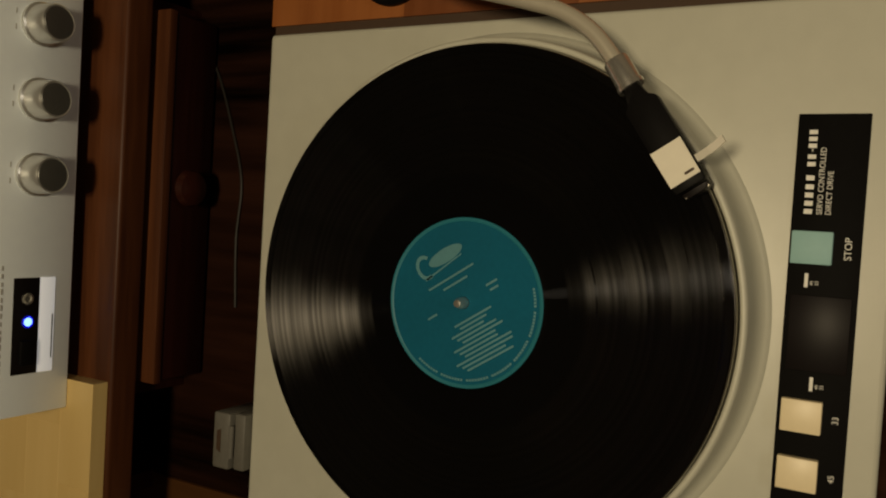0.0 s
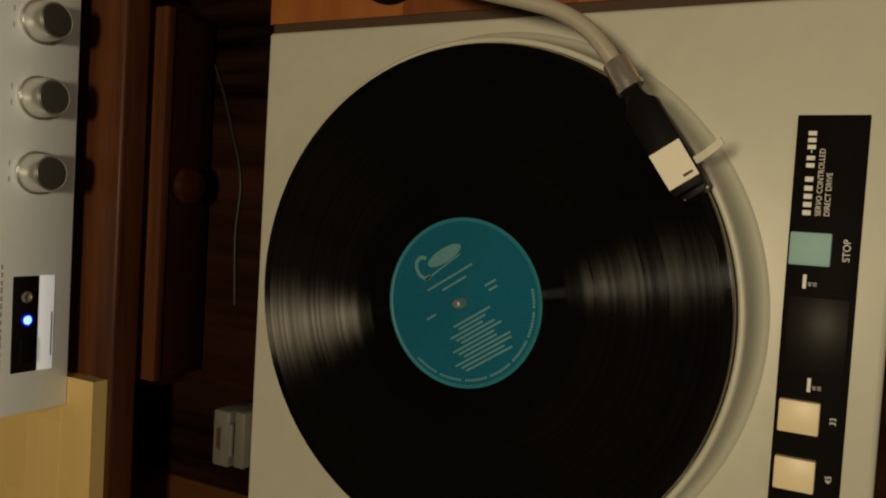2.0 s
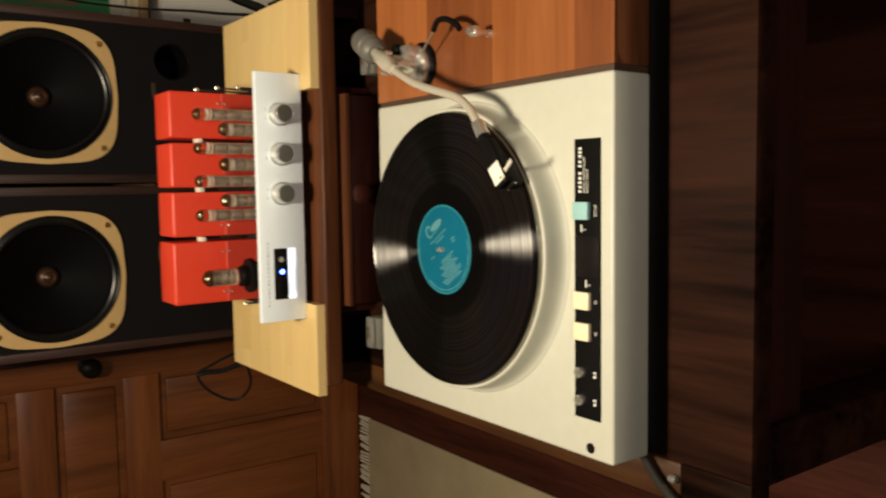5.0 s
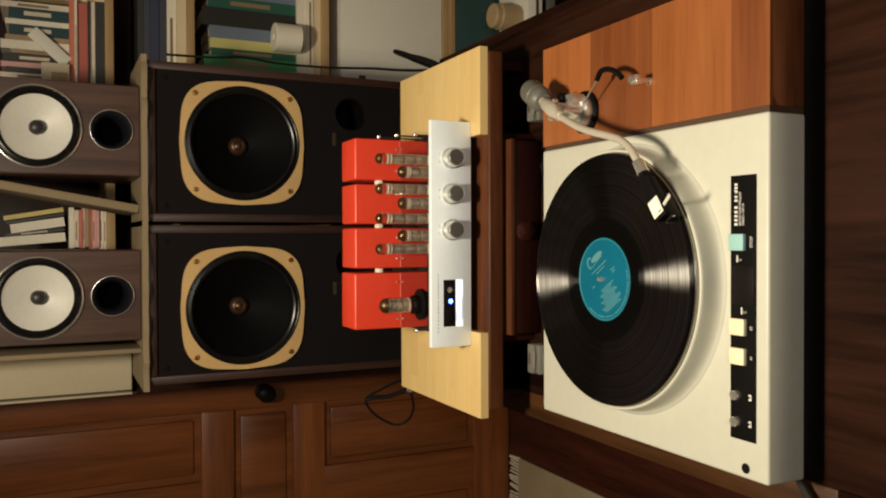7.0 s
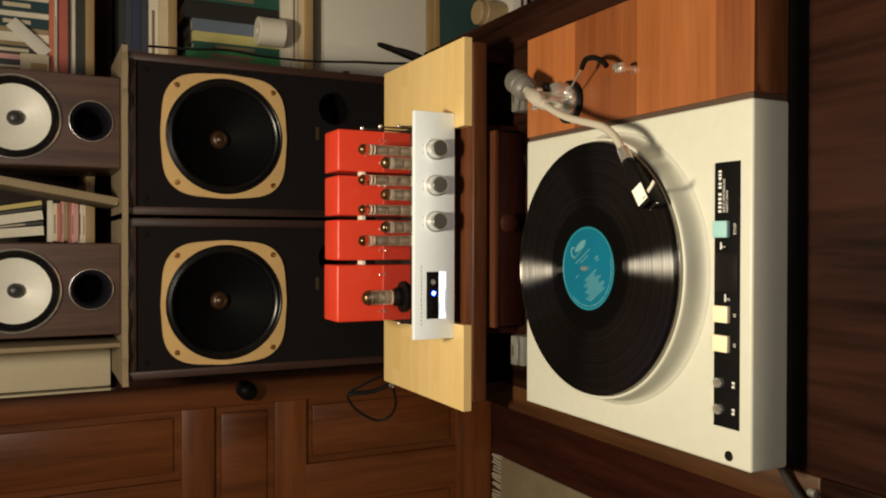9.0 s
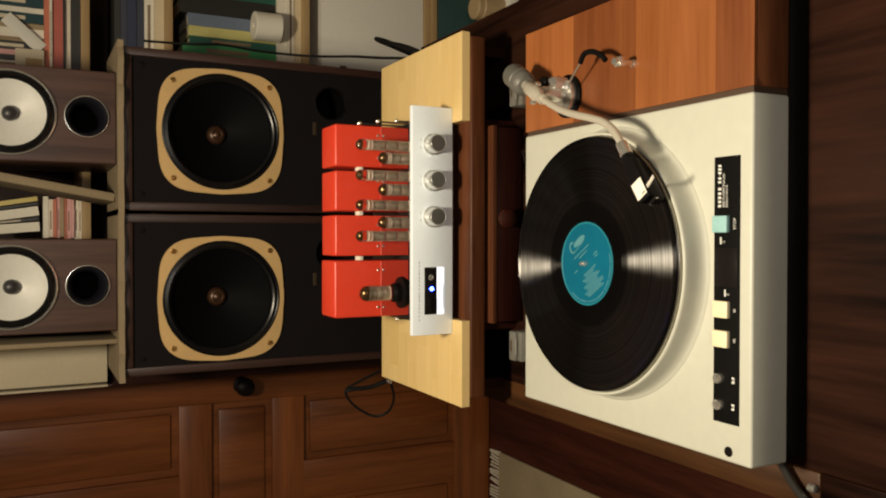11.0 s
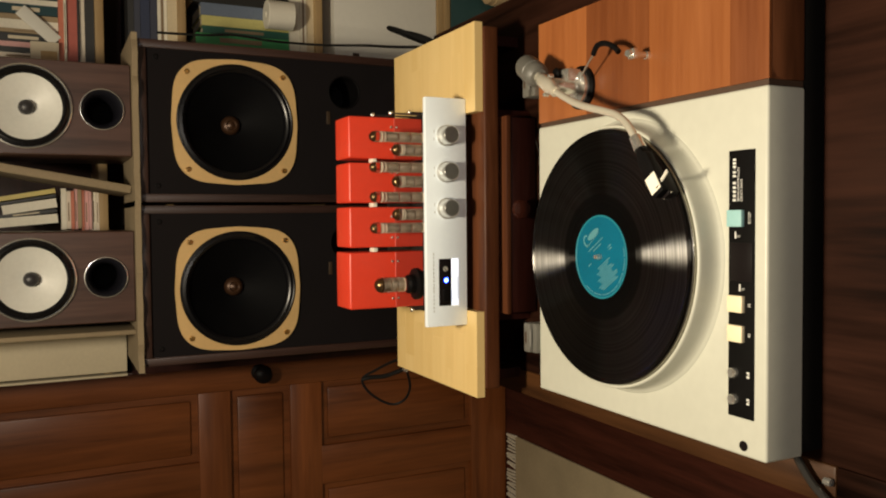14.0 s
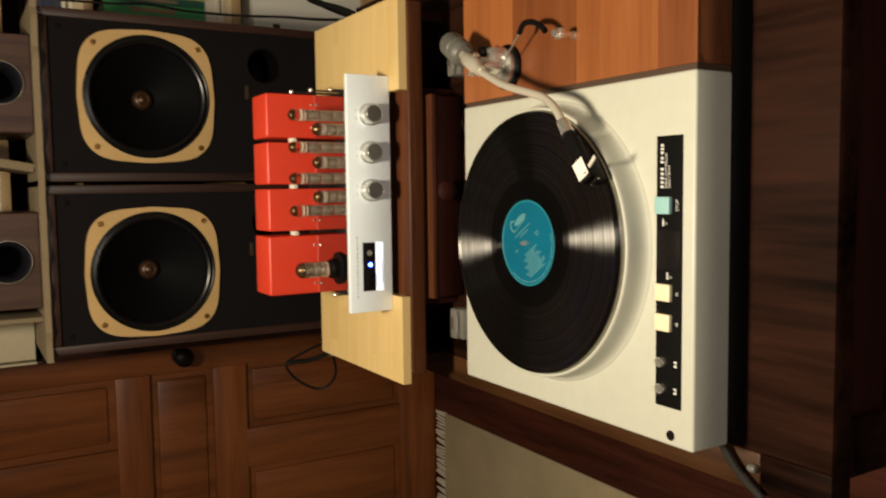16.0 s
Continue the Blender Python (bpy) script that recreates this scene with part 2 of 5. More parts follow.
M["mica"] = plain("pale_mica", (0.55, 0.50, 0.42), 0.4)
M["ceramic"] = plain("white_ceramic", (0.75, 0.70, 0.58), 0.35, vary=0.05)
M["steel_wire"] = plain("bright_wire", (0.75, 0.70, 0.60), 0.25, 0.6, vary=0.03)
M["brass"] = plain("brass", (0.65, 0.42, 0.16), 0.3, 1.0)
M["heater"] = glow("tube_heater", (1.0, 0.32, 0.06), 0.5)
M["led"] = glow("blue_led", (0.06, 0.14, 1.0), 26.0)
# weak emission that imitates the LED's blue halo on the window
M["led_lens"] = glow("blue_led_halo", (0.0, 0.01, 1.0), 0.35)
M["frost"] = glow("white_display", (0.85, 0.9, 1.0), 0.9)
M["speaker_walnut"] = wood("speaker_veneer", (0.017, 0.0078, 0.0058), (0.046, 0.021, 0.015), "z", 0.45, 0.8, 0.1)
M["baffle"] = plain("black_baffle", (0.0078, 0.0062, 0.0068), 0.8, vary=0.2, spec=0.12, bump=0.2, bump_scale=700)
M["gold"] = plain("gold_frame", (0.66, 0.44, 0.19), 0.45, 0.2, vary=0.08)
M["cone"] = plain("black_cone", (0.0035, 0.0035, 0.004), 0.6, spec=0.05, vary=0.2)
M["surround"] = plain("rubber_surround", (0.004, 0.004, 0.005), 0.26, spec=0.45)
M["copper"] = plain("copper_dome", (0.06, 0.028, 0.014), 0.4, 0.4)
M["monitor_wood"] = wood("monitor_veneer", (0.040, 0.020, 0.0145), (0.098, 0.050, 0.037), "z", 0.40, 0.8, 0.15)
M["white_cone"] = plain("pale_cone", (0.71, 0.705, 0.645), 0.45, vary=0.07, scale=20)
M["port_black"] = plain("black_port_plastic", (0.010, 0.010, 0.014), 0.32, spec=0.3)
M["darkgrey"] = plain("dark_grey_plastic", (0.03, 0.028, 0.030), 0.4)
M["knob_face"] = plain("brushed_grey_knob_face", (0.26, 0.26, 0.25), 0.38, 0.9, vary=0.08)
M["door"] = wood("door_wood", (0.110, 0.032, 0.0085), (0.25, 0.076, 0.0195), "z", 0.42, 0.5, 0.2)
M["door_rail"] = wood("door_rail_wood", (0.125, 0.036, 0.0095), (0.27, 0.083, 0.022), "x", 0.42, 0.5, 0.2)
M["floor"] = wood("floor_wood", (0.028, 0.008, 0.005), (0.080, 0.022, 0.013), "y", 0.5, 0.6, 0.0, 0.15, 0.2)
M["wall"] = plain("ochre_wall", (0.24, 0.19, 0.12), 0.8, vary=0.06, scale=8, bump=0.1)
M["ceiling"] = plain("old_cream_ceiling", (0.36, 0.32, 0.25), 0.9, vary=0.03, scale=8)
M["rug"] = plain("beige_rug", (0.42, 0.34, 0.21), 0.95, vary=0.14, scale=30, bump=0.6, bump_scale=500)
M["fringe"] = plain("cream_fringe", (0.66, 0.60, 0.48), 0.9, vary=0.1)
M["shelf"] = wood("pale_shelf_wood", (0.34, 0.22, 0.10), (0.50, 0.35, 0.17), "x", 0.55, 0.6, 0.0)
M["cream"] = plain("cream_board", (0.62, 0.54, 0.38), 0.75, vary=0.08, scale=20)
M["mat"] = plain("cream_cardboard", (0.26, 0.20, 0.12), 0.8, vary=0.12, scale=30)
M["cable"] = plain("black_cable", (0.006, 0.006, 0.006), 0.4, spec=0.2)
M["greycable"] = plain("grey_cable", (0.022, 0.02, 0.018), 0.3)
M["page_shade"] = plain("faded_print", (0.24, 0.17, 0.10), 0.7)
M["page"] = plain("book_pages", (0.62, 0.54, 0.40), 0.85, vary=0.12, scale=80)
M["grey_panel"] = plain("grey_box_card", (0.74, 0.72, 0.64), 0.6, vary=0.04, scale=10)


def cover(name, colour, rough=0.5):
    if name not in M:
        M[name] = plain(name, colour, rough, vary=0.12, scale=30)
    return M[name]


# ---- builders: places are in metres, heights from the record's surface ----
def finish(name, bm, mat, angle=35):
    bmesh.ops.recalc_face_normals(bm, faces=bm.faces)
    me = bpy.data.meshes.new(name)
    bm.to_mesh(me)
    bm.free()
    me.polygons.foreach_set("use_smooth", [True] * len(me.polygons))
    me.set_sharp_from_angle(angle=radians(angle))
    me.materials.append(mat)
    return me


def thing(name, x, y, z, label, category, group="", kind=""):
    ob = new(name)
    ob.empty_display_size = 0.05
    ob.location = (x, y, Z + z)
    return tagged(ob, label, category, group, kind)


def part(name, bm, mat, parent, label="", angle=35):
    """One mesh under a thing or under a part."""
    root = parent
    while root.parent:
        root = root.parent
    bm.transform(Matrix.Translation(Vector((0, 0, Z)) - root.location))
    ob = new(name, finish(name, bm, mat, angle))
    ob.parent = parent
    return tagged(ob, label)


def solo(name, bm, mat, label, category, group="", kind="", angle=35):
    """A thing that is one mesh; its origin is at the middle of its base."""
    lo = Vector([min(v.co[i] for v in bm.verts) for i in range(3)])
    hi = Vector([max(v.co[i] for v in bm.verts) for i in range(3)])
    base = Vector(((lo.x + hi.x) / 2, (lo.y + hi.y) / 2, lo.z))
    bm.transform(Matrix.Translation(-base))
    ob = new(name, finish(name, bm, mat, angle))
    ob.location = base + Vector((0, 0, Z))
    return tagged(ob, label, category, group, kind)


def box(x0, x1, y0, y1, z0, z1, bevel=0.0, seg=2, bm=None):
    own = bmesh.new()
    bmesh.ops.create_cube(own, size=1.0)
    own.transform(Matrix.Translation(((x0 + x1) / 2, (y0 + y1) / 2, (z0 + z1) / 2)) @ Matrix.Diagonal((abs(x1 - x0), abs(y1 - y0), abs(z1 - z0), 1)))
    if bevel:
        bmesh.ops.bevel(own, geom=own.edges[:], offset=bevel, segments=seg, profile=0.5, affect="EDGES")
    return join(bm, own)


def join(bm, own):
    if bm is None:
        return own
    me = bpy.data.meshes.new("tmp")
    own.to_mesh(me)
    own.free()
    bm.from_mesh(me)
    bpy.data.meshes.remove(me)
    return bm


AXES = {"z": Matrix(), "y": Matrix.Rotation(radians(90), 4, "X"), "x": Matrix.Rotation(radians(90), 4, "Y")}
# a profile's height runs along +z, towards the viewer (-y), or along +x


def lathe(profile, centre=(0, 0, 0), axis="z", seg=48, turn=None, bm=None):
    """Turns a profile of (radius, height) round an axis."""
    own = bmesh.new()
    rings = []
    for r, h in profile:
        if r < 1e-6:
            rings.append([own.verts.new((0, 0, h))])
        else:
            rings.append([own.verts.new((r * math.cos(2 * math.pi * i / seg), r * math.sin(2 * math.pi * i / seg), h)) for i in range(seg)])
    for a, b in zip(rings, rings[1:]):
        for i in range(seg):
            j = (i + 1) % seg
            q = [a[i % len(a)], a[j % len(a)], b[j % len(b)], b[i % len(b)]]
            q = list(dict.fromkeys(q))
            if len(q) > 2:
                own.faces.new(q)
    own.transform(Matrix.Translation(centre) @ (turn or AXES[axis]))
    return join(bm, own)


def disc(r, z0, z1, centre, axis="z", seg=48, edge=0.0008, bm=None):
    e = min(edge, r * 0.4, abs(z1 - z0) * 0.4)
    return lathe([(0, z0), (r - e, z0), (r, z0 + e), (r, z1 - e), (r - e, z1), (0, z1)], centre, axis, seg, bm=bm)


def tube(points, r, seg=12, steps=6, bm=None, r_end=None):
    """A round rod along a smooth line through the points."""
    p = [Vector(q) for q in points]
    line = []
    for i in range(len(p) - 1):
        a, b, c, d = p[max(i - 1, 0)], p[i], p[i + 1], p[min(i + 2, len(p) - 1)]
        for k in range(steps):
            t = k / steps
            line.append(0.5 * ((2 * b) + (c - a) * t + (2 * a - 5 * b + 4 * c - d) * t * t + (3 * b - a - 3 * c + d) * t ** 3))
    line.append(p[-1])
    own = bmesh.new()
    side, rings = None, []
    for i, q in enumerate(line):
        way = (line[min(i + 1, len(line) - 1)] - line[max(i - 1, 0)]).normalized()
        if side is None:
            side = way.orthogonal().normalized()
        side = (side - way * side.dot(way)).normalized()
        up = way.cross(side)
        rr = r if r_end is None else r + (r_end - r) * i / (len(line) - 1)
        rings.append([own.verts.new(q + rr * (math.cos(2 * math.pi * k / seg) * side + math.sin(2 * math.pi * k / seg) * up)) for k in range(seg)])
    for a, b in zip(rings, rings[1:]):
        for k in range(seg):
            own.faces.new((a[k], a[(k + 1) % seg], b[(k + 1) % seg], b[k]))
    own.faces.new(rings[0][::-1])
    own.faces.new(rings[-1])
    return join(bm, own)


def prism(outline, z0, z1, m=None, bevel=0.0, bm=None):
    """An outline of (x, y) raised from z0 to z1, then moved by m."""
    own = bmesh.new()
    lo = [own.verts.new((x, y, z0)) for x, y in outline]
    hi = [own.verts.new((x, y, z1)) for x, y in outline]
    own.faces.new(lo[::-1])
    own.faces.new(hi)
    for i in range(len(lo)):
        j = (i + 1) % len(lo)
        own.faces.new((lo[i], lo[j], hi[j], hi[i]))
    if bevel:
        bmesh.ops.bevel(own, geom=own.edges[:], offset=bevel, segments=2, profile=0.5, affect="EDGES")
    if m:
        own.transform(m)
    return join(bm, own)


def ring_plate(outer, inner_r, z0, z1, seg=64):
    """A plate with an outline given by outer(angle) and a round hole."""
    own = bmesh.new()
    rows = []
    for fn, z in ((outer, z0), (outer, z1), (lambda a: inner_r, z1), (lambda a: inner_r, z0)):
        rows.append([own.verts.new((fn(2 * math.pi * i / seg) * math.cos(2 * math.pi * i / seg), fn(2 * math.pi * i / seg) * math.sin(2 * math.pi * i / seg), z)) for i in range(seg)])
    for a, b in ((0, 1), (1, 2), (2, 3), (3, 0)):
        for i in range(seg):
            j = (i + 1) % seg
            own.faces.new((rows[a][i], rows[a][j], rows[b][j], rows[b][i]))
    return own


def text(body, size, m, mat, parent, label, name="lettering"):
    cu = bpy.data.curves.new(name, "FONT")
    cu.body, cu.size, cu.extrude = body, size, 0.0001
    cu.align_x, cu.align_y = "LEFT", "BOTTOM_BASELINE"
    tmp = bpy.data.objects.new("tmp", cu)
    scene.collection.objects.link(tmp)
    dg = bpy.context.evaluated_depsgraph_get()
    me = bpy.data.meshes.new_from_object(tmp.evaluated_get(dg))
    bpy.data.objects.remove(tmp)
    own = bmesh.new()
    own.from_mesh(me)
    own.transform(m)
    return part(name, own, mat, parent, label)


# ---- the room ----
FL = -Z
X0, X1, Y0, Y1, CE = -1.9, 1.5, -2.2, 1.76, 1.66
solo("floor", box(X0, X1, Y0, Y1 + 0.1, FL - 0.05, FL), M["floor"], "brown wooden floor of the room", "floor", kind="structure")
solo("ceiling", box(X0, X1, Y0, Y1 + 0.1, CE, CE + 0.05), M["ceiling"], "white painted ceiling", "ceiling", kind="structure")
solo("wall_west", box(X0 - 0.1, X0, Y0, Y1 + 0.1, FL, CE), M["wall"], "plain cream painted wall", "wall", kind="structure")
solo("wall_east", box(X1, X1 + 0.1, Y0, Y1 + 0.1, FL, CE), M["wall"], "plain cream painted wall", "wall", kind="structure")
solo("wall_south", box(X0 - 0.1, X1 + 0.1, Y0 - 0.1, Y0, FL, CE), M["wall"], "plain cream painted wall", "wall", kind="structure")
# north wall with a door opening
DX0, DX1, DH = -1.19, -0.36, FL + 2.05
wn = box(X0 - 0.1, DX0, Y1, Y1 + 0.1, FL, CE)
box(DX1, X1 + 0.1, Y1, Y1 + 0.1, FL, CE, bm=wn)
box(DX0, DX1, Y1, Y1 + 0.1, DH, CE, bm=wn)
solo("wall_north", wn, M["wall"], "cream painted wall with a doorway", "wall", kind="structure")


def panel_door():
    d = thing("door_1", (DX0 + DX1) / 2, 1.74, FL, "closed red-brown wooden panelled door with a round knob", "door", kind="structure")
    y0, y1 = 1.72, 1.755
    rails = [(FL + 0.004, -0.735), (-0.19, -0.087), (0.10, 0.196), (DH - 0.12, DH - 0.004)]
    stiles = [(DX0 + 0.004, -1.06), (-0.81, -0.685), (-0.475, DX1 - 0.004)]
    part("stile", box(*stiles[0], y0, y1, FL + 0.004, DH - 0.004, 0.003), M["door"], d)
    part("stile", box(*stiles[2], y0, y1, FL + 0.004, DH - 0.004, 0.003), M["door"], d)
    for za, zb in rails:
        part("rail", box(-1.0602, -0.4748, y0 + 0.001, y1, za, zb, 0.003), M["door_rail"], d)
    for za, zb in ((-0.735, -0.19), (0.196, DH - 0.12)):
        part("muntin", box(*stiles[1], y0 + 0.001, y1, za - 0.002, zb + 0.002, 0.003), M["door"], d)
    for za, zb in ((-0.735, -0.19), (-0.087, 0.10), (0.196, DH - 0.12)):
        spans = ((-1.06, -0.475),) if za == -0.087 else ((-1.06, -0.81), (-0.685, -0.475))
        for xa, xb in spans:
            p = box(xa - 0.004, xb + 0.004, y0 + 0.017, y1 - 0.008, za - 0.004, zb + 0.004)
            box(xa + 0.022, xb - 0.022, y0 + 0.009, y0 + 0.018, za + 0.022, zb - 0.022, 0.006, bm=p)
            part("door_panel", p, M["door"], d)
    k = lathe([(0.026, 0), (0.026, 0.004), (0.012, 0.008), (0.010, 0.028), (0.022, 0.036), (0.028, 0.048), (0.026, 0.060), (0.016, 0.068), (0, 0.070)], (-0.425, y0, 0.01), "y")
    part("door_knob", k, M["smoke"], d, "dark polished round knob")


panel_door()
cas = box(DX1 - 0.001, DX1 + 0.012, 1.725, Y1, FL, DH)
box(DX0 - 0.07, DX0 + 0.001, 1.735, Y1, FL, DH, 0.004, bm=cas)
box(DX0 - 0.07, DX1 + 0.012, 1.735, Y1, DH, DH + 0.07, 0.004, bm=cas)
solo("door_trim", cas, M["door_rail"], "red-brown wooden door casing", "trim", kind="structure")

# rug with a fringe
rug = thing("rug", -1.0, 0.3, FL, "beige woven rug with a cream fringe on the floor", "rug")
part("weave", box(-1.7, -0.722, -1.2, 1.648, FL, FL + 0.010, 0.004), M["rug"], rug)
fr = bmesh.new()
for i in range(84):
    x = -1.69 + i * 0.01165 + random.uniform(-0.002, 0.002)
    e = random.uniform(-0.005, 0.005)
    tube([(x, 1.640, FL + 0.006), (x + e * 0.4, 1.668, FL + 0.006), (x + e, 1.692 + random.uniform(-0.004, 0.004), FL + 0.005), (x + e * 1.3, 1.714 - random.uniform(0, 0.012), FL + 0.004)], 0.0042, 6, 3, bm=fr)
tagged(part("fringe", fr, M["fringe"], rug, "cream knotted fringe"), kind="stuff")

# ---- the long table ----
TX0, TX1, TY0, TY1 = -0.248, 0.415, -0.312, 0.70
table = thing("long_table", 0.084, 0.5, FL, "long dark-stained wooden table with worn, sheen-lightened brown edge", "table")
part("tabletop", box(TX0 + 0.042, TX1, TY0, TY1, TOP - 0.03, TOP, 0.002), M["table"], table)
part("edge_strip", box(TX0, TX0 + 0.0416, TY0, -0.2340, TOP - 0.03, TOP, 0.002), M["table"], table, "dark edge strip")
# the lamp's sheen along this edge is painted in as lighter wood
part("edge_strip", box(TX0, TX0 + 0.0416, -0.2336, TY1, TOP - 0.03, TOP, 0.003), M["sheen_table_edge"], table, "worn brown edge with lamp sheen put into its lighter colour")
part("apron", box(TX0 + 0.03, TX0 + 0.05, TY0 + 0.05, TY1 - 0.05, TOP - 0.13, TOP - 0.03), M["drawer"], table)
part("apron", box(TX1 - 0.05, TX1 - 0.03, TY0 + 0.05, TY1 - 0.05, TOP - 0.13, TOP - 0.03), M["drawer"], table)
part("apron", box(TX0 + 0.05, TX1 - 0.05, TY0 + 0.03, TY0 + 0.05, TOP - 0.13, TOP - 0.03), M["drawer"], table)
for x in (TX0 + 0.02, TX1 - 0.08):
    for y in (TY0 + 0.02, TY1 - 0.08):
        part("leg", box(x, x + 0.06, y, y + 0.06, FL, TOP - 0.03, 0.004), M["table"], table)

# ---- turntable ----
PX0, PX1, PY0, PY1, PZ, PB, WX = -0.196, 0.174, -0.219, 0.187, -0.034, -0.085, 0.318
tt = thing("turntable", 0.06, -0.015, TOP, "beige-grey turntable with walnut arm board, standing on the table", "turntable")
part("deck_plate", box(PX0, PX1, PY0, PY1, PB, PZ, 0.003, 3), M["plate"], tt, "beige-grey painted metal deck")
part("joint_strip", box(PX1, PX1 + 0.006, PY0 + 0.002, PY1 - 0.002, PB + 0.001, PZ - 0.003), M["gap"], tt, "dark brown joint")
# veneered arm board in strips
ys = [PY0, -0.169, -0.046, 0.075, PY1]
part("arm_plinth", box(PX1 + 0.006, WX, PY0 + 0.001, PY1, PB, PZ - 0.0045, 0.002), M["redwood"], tt, "red-brown wooden side")
for i, (a, b) in enumerate(zip(ys, ys[1:])):
    part("veneer_strip", box(PX1 + 0.006, WX, a, b, PZ - 0.0044, PZ - 0.001), M["walnut_light" if i % 2 else "walnut"], tt)
for x in (PX0 + 0.05, WX - 0.05):
    for y in (PY0 + 0.06, PY1 - 0.05):
        part("foot", disc(0.02, TOP, TOP + 0.004, (x, y, 0)), M["rubber"], tt)
# added black block: darkens the gap that is only shade under the deck
part("under_deck_shade", box(PX0 + 0.004, WX - 0.003, PY0 + 0.0015, PY1 - 0.004, TOP + 0.0006, PB - 0.0004, 0.001), M["rubber"], tt, "added matt black block standing in for shade under the deck")
# recess ring and platter
collar = [(0.1526, PZ - 0.002), (0.1526, -0.0082), (0.1530, -0.0070), (0.1538, -0.0065), (0.1552, -0.0065), (0.1561, -0.0072), (0.1567, -0.0100), (0.1572, -0.0165), (0.1579, -0.0230), (0.1589, -0.0275), (0.1604, -0.0307), (0.1623, -0.0328), (0.1647, -0.0339), (0.1653, PZ - 0.002)]
part("platter_collar", lathe(collar, seg=160), M["plate"], tt, "beige-grey raised collar round the platter", 60)
platter = part("platter", lathe([(0.05, PZ + 0.001), (0.1515, PZ + 0.001), (0.1516, PZ + 0.003), (0.1518, -0.0080), (0.1518, -0.0046), (0.1514, -0.0038), (0.1505, -0.0032), (0.1490, -0.0040), (0.1480, -0.0045), (0, -0.0045)], seg=160), M["platter_alu"], tt, "polished aluminium platter")
part("rubber_mat", disc(0.146, -0.0045, -0.0018, (0, 0, 0), seg=96), M["rubber"], platter, "black rubber mat")
part("spindle", lathe([(0.0035, -0.003), (0.0035, 0.005), (0.0022, 0.0085), (0, 0.009)], seg=20), M["chrome"], platter, "steel spindle")

# control panel
NX0, NX1, NY0, NY1 = -0.157, 0.1135, -0.2040, -0.1703
pan = part("control_panel", box(NX0, NX1, NY0, NY1, PZ - 0.004, PZ + 0.0012, 0.0006), M["panel_black"], tt, "black control panel strip")
kz = PZ + 0.0012
part("stop_button", box(0.0365, 0.0535, -0.191, -0.1715, kz - 0.002, kz + 0.0045, 0.0008), M["teal_key"], pan, "pale teal stop button")
part("speed_button", box(-0.0500, -0.0330, -0.192, -0.1725, kz - 0.002, kz + 0.0045, 0.0008), M["cream_key"], pan, "cream speed button")
part("speed_button", box(-0.0800, -0.0630, -0.192, -0.1725, kz - 0.002, kz + 0.0045, 0.0008), M["cream_key"], pan, "cream speed button")
part("strobe_window", box(-0.0185, 0.0205, -0.2015, -0.1728, kz - 0.001, kz + 0.0008, 0.0003), M["smoke"], pan, "dark smoked window")
for x in (-0.112, -0.139):
    part("pitch_knob", lathe([(0.0052, 0), (0.0052, 0.005), (0.0046, 0.006), (0.003, 0.0056), (0, 0.0056)], (x, -0.1795, kz), seg=28), M["chrome"], pan, "small turned metal knob")
    part("index_mark", box(x - 0.0005, x + 0.0005, -0.1985, -0.1965, kz, kz + 0.0003), M["white_print"], pan)
    bars = box(x - 0.003, x - 0.0012, -0.1985, -0.195, kz, kz + 0.0003)
    box(x + 0.0012, x + 0.003, -0.1985, -0.195, kz, kz + 0.0003, bm=bars)
    part("scale_mark", bars, M["white_print"], pan)
tp = kz + 0.0002
# maker's mark and model as plain bars
mk = bmesh.new()
for i, x in enumerate((0.0622, 0.0664, 0.0706, 0.0748, 0.0794, 0.0866, 0.0904, 0.0960, 0.0995, 0.1030)):
    w = 0.0025 if i < 5 else 0.0022
    box(x, x + w, -0.1799, -0.1760, kz, kz + 0.0003, bm=mk)
    box(x + 0.0006, x + w - 0.0006, -0.1790 if i % 2 else -0.1779, -0.1769, kz + 0.0003, kz + 0.0004, bm=mk)
box(0.0942, 0.0955, -0.1783, -0.1778, kz, kz + 0.0003, bm=mk)
part("maker_mark", mk, M["white_print"], pan, "plain white maker's mark")
text("SERVO CONTROLLED", 0.0038, pose(0.0620, -0.1845, tp) @ Matrix.Diagonal((0.92, 1.0, 1, 1)), M["white_print"], pan, "small white lettering")
text("DIRECT DRIVE", 0.0038, pose(0.0620, -0.1886, tp) @ Matrix.Diagonal((0.92, 1.0, 1, 1)), M["white_print"], pan, "small white lettering")
text("STOP", 0.0048, pose(0.0395, -0.1995, tp), M["white_print"], pan, "small white lettering")
text("33", 0.0042, pose(-0.0440, -0.1995, tp), M["white_print"], pan, "small white lettering")
text("45", 0.0042, pose(-0.0740, -0.1995, tp), M["white_print"], pan, "small white lettering")
for xa, ya in ((0.0245, -0.181), (-0.0285, -0.187)):
    b3 = box(xa, xa + 0.0072, ya + 0.0005, ya + 0.0022, kz, kz + 0.0003)
    part("scale_mark", b3, M["white_print"], pan)
    text("45", 0.0024, pose(xa + 0.0012, ya - 0.0020, tp), M["white_print"], pan, "tiny white lettering")
    text("33", 0.0024, pose(xa + 0.0012, ya - 0.0044, tp), M["white_print"], pan, "tiny white lettering")
part("badge", disc(0.0052, 0, 0.0012, (-0.185, -0.1905, PZ), seg=28, edge=0.0004), M["smoke"], tt, "small dark round badge")

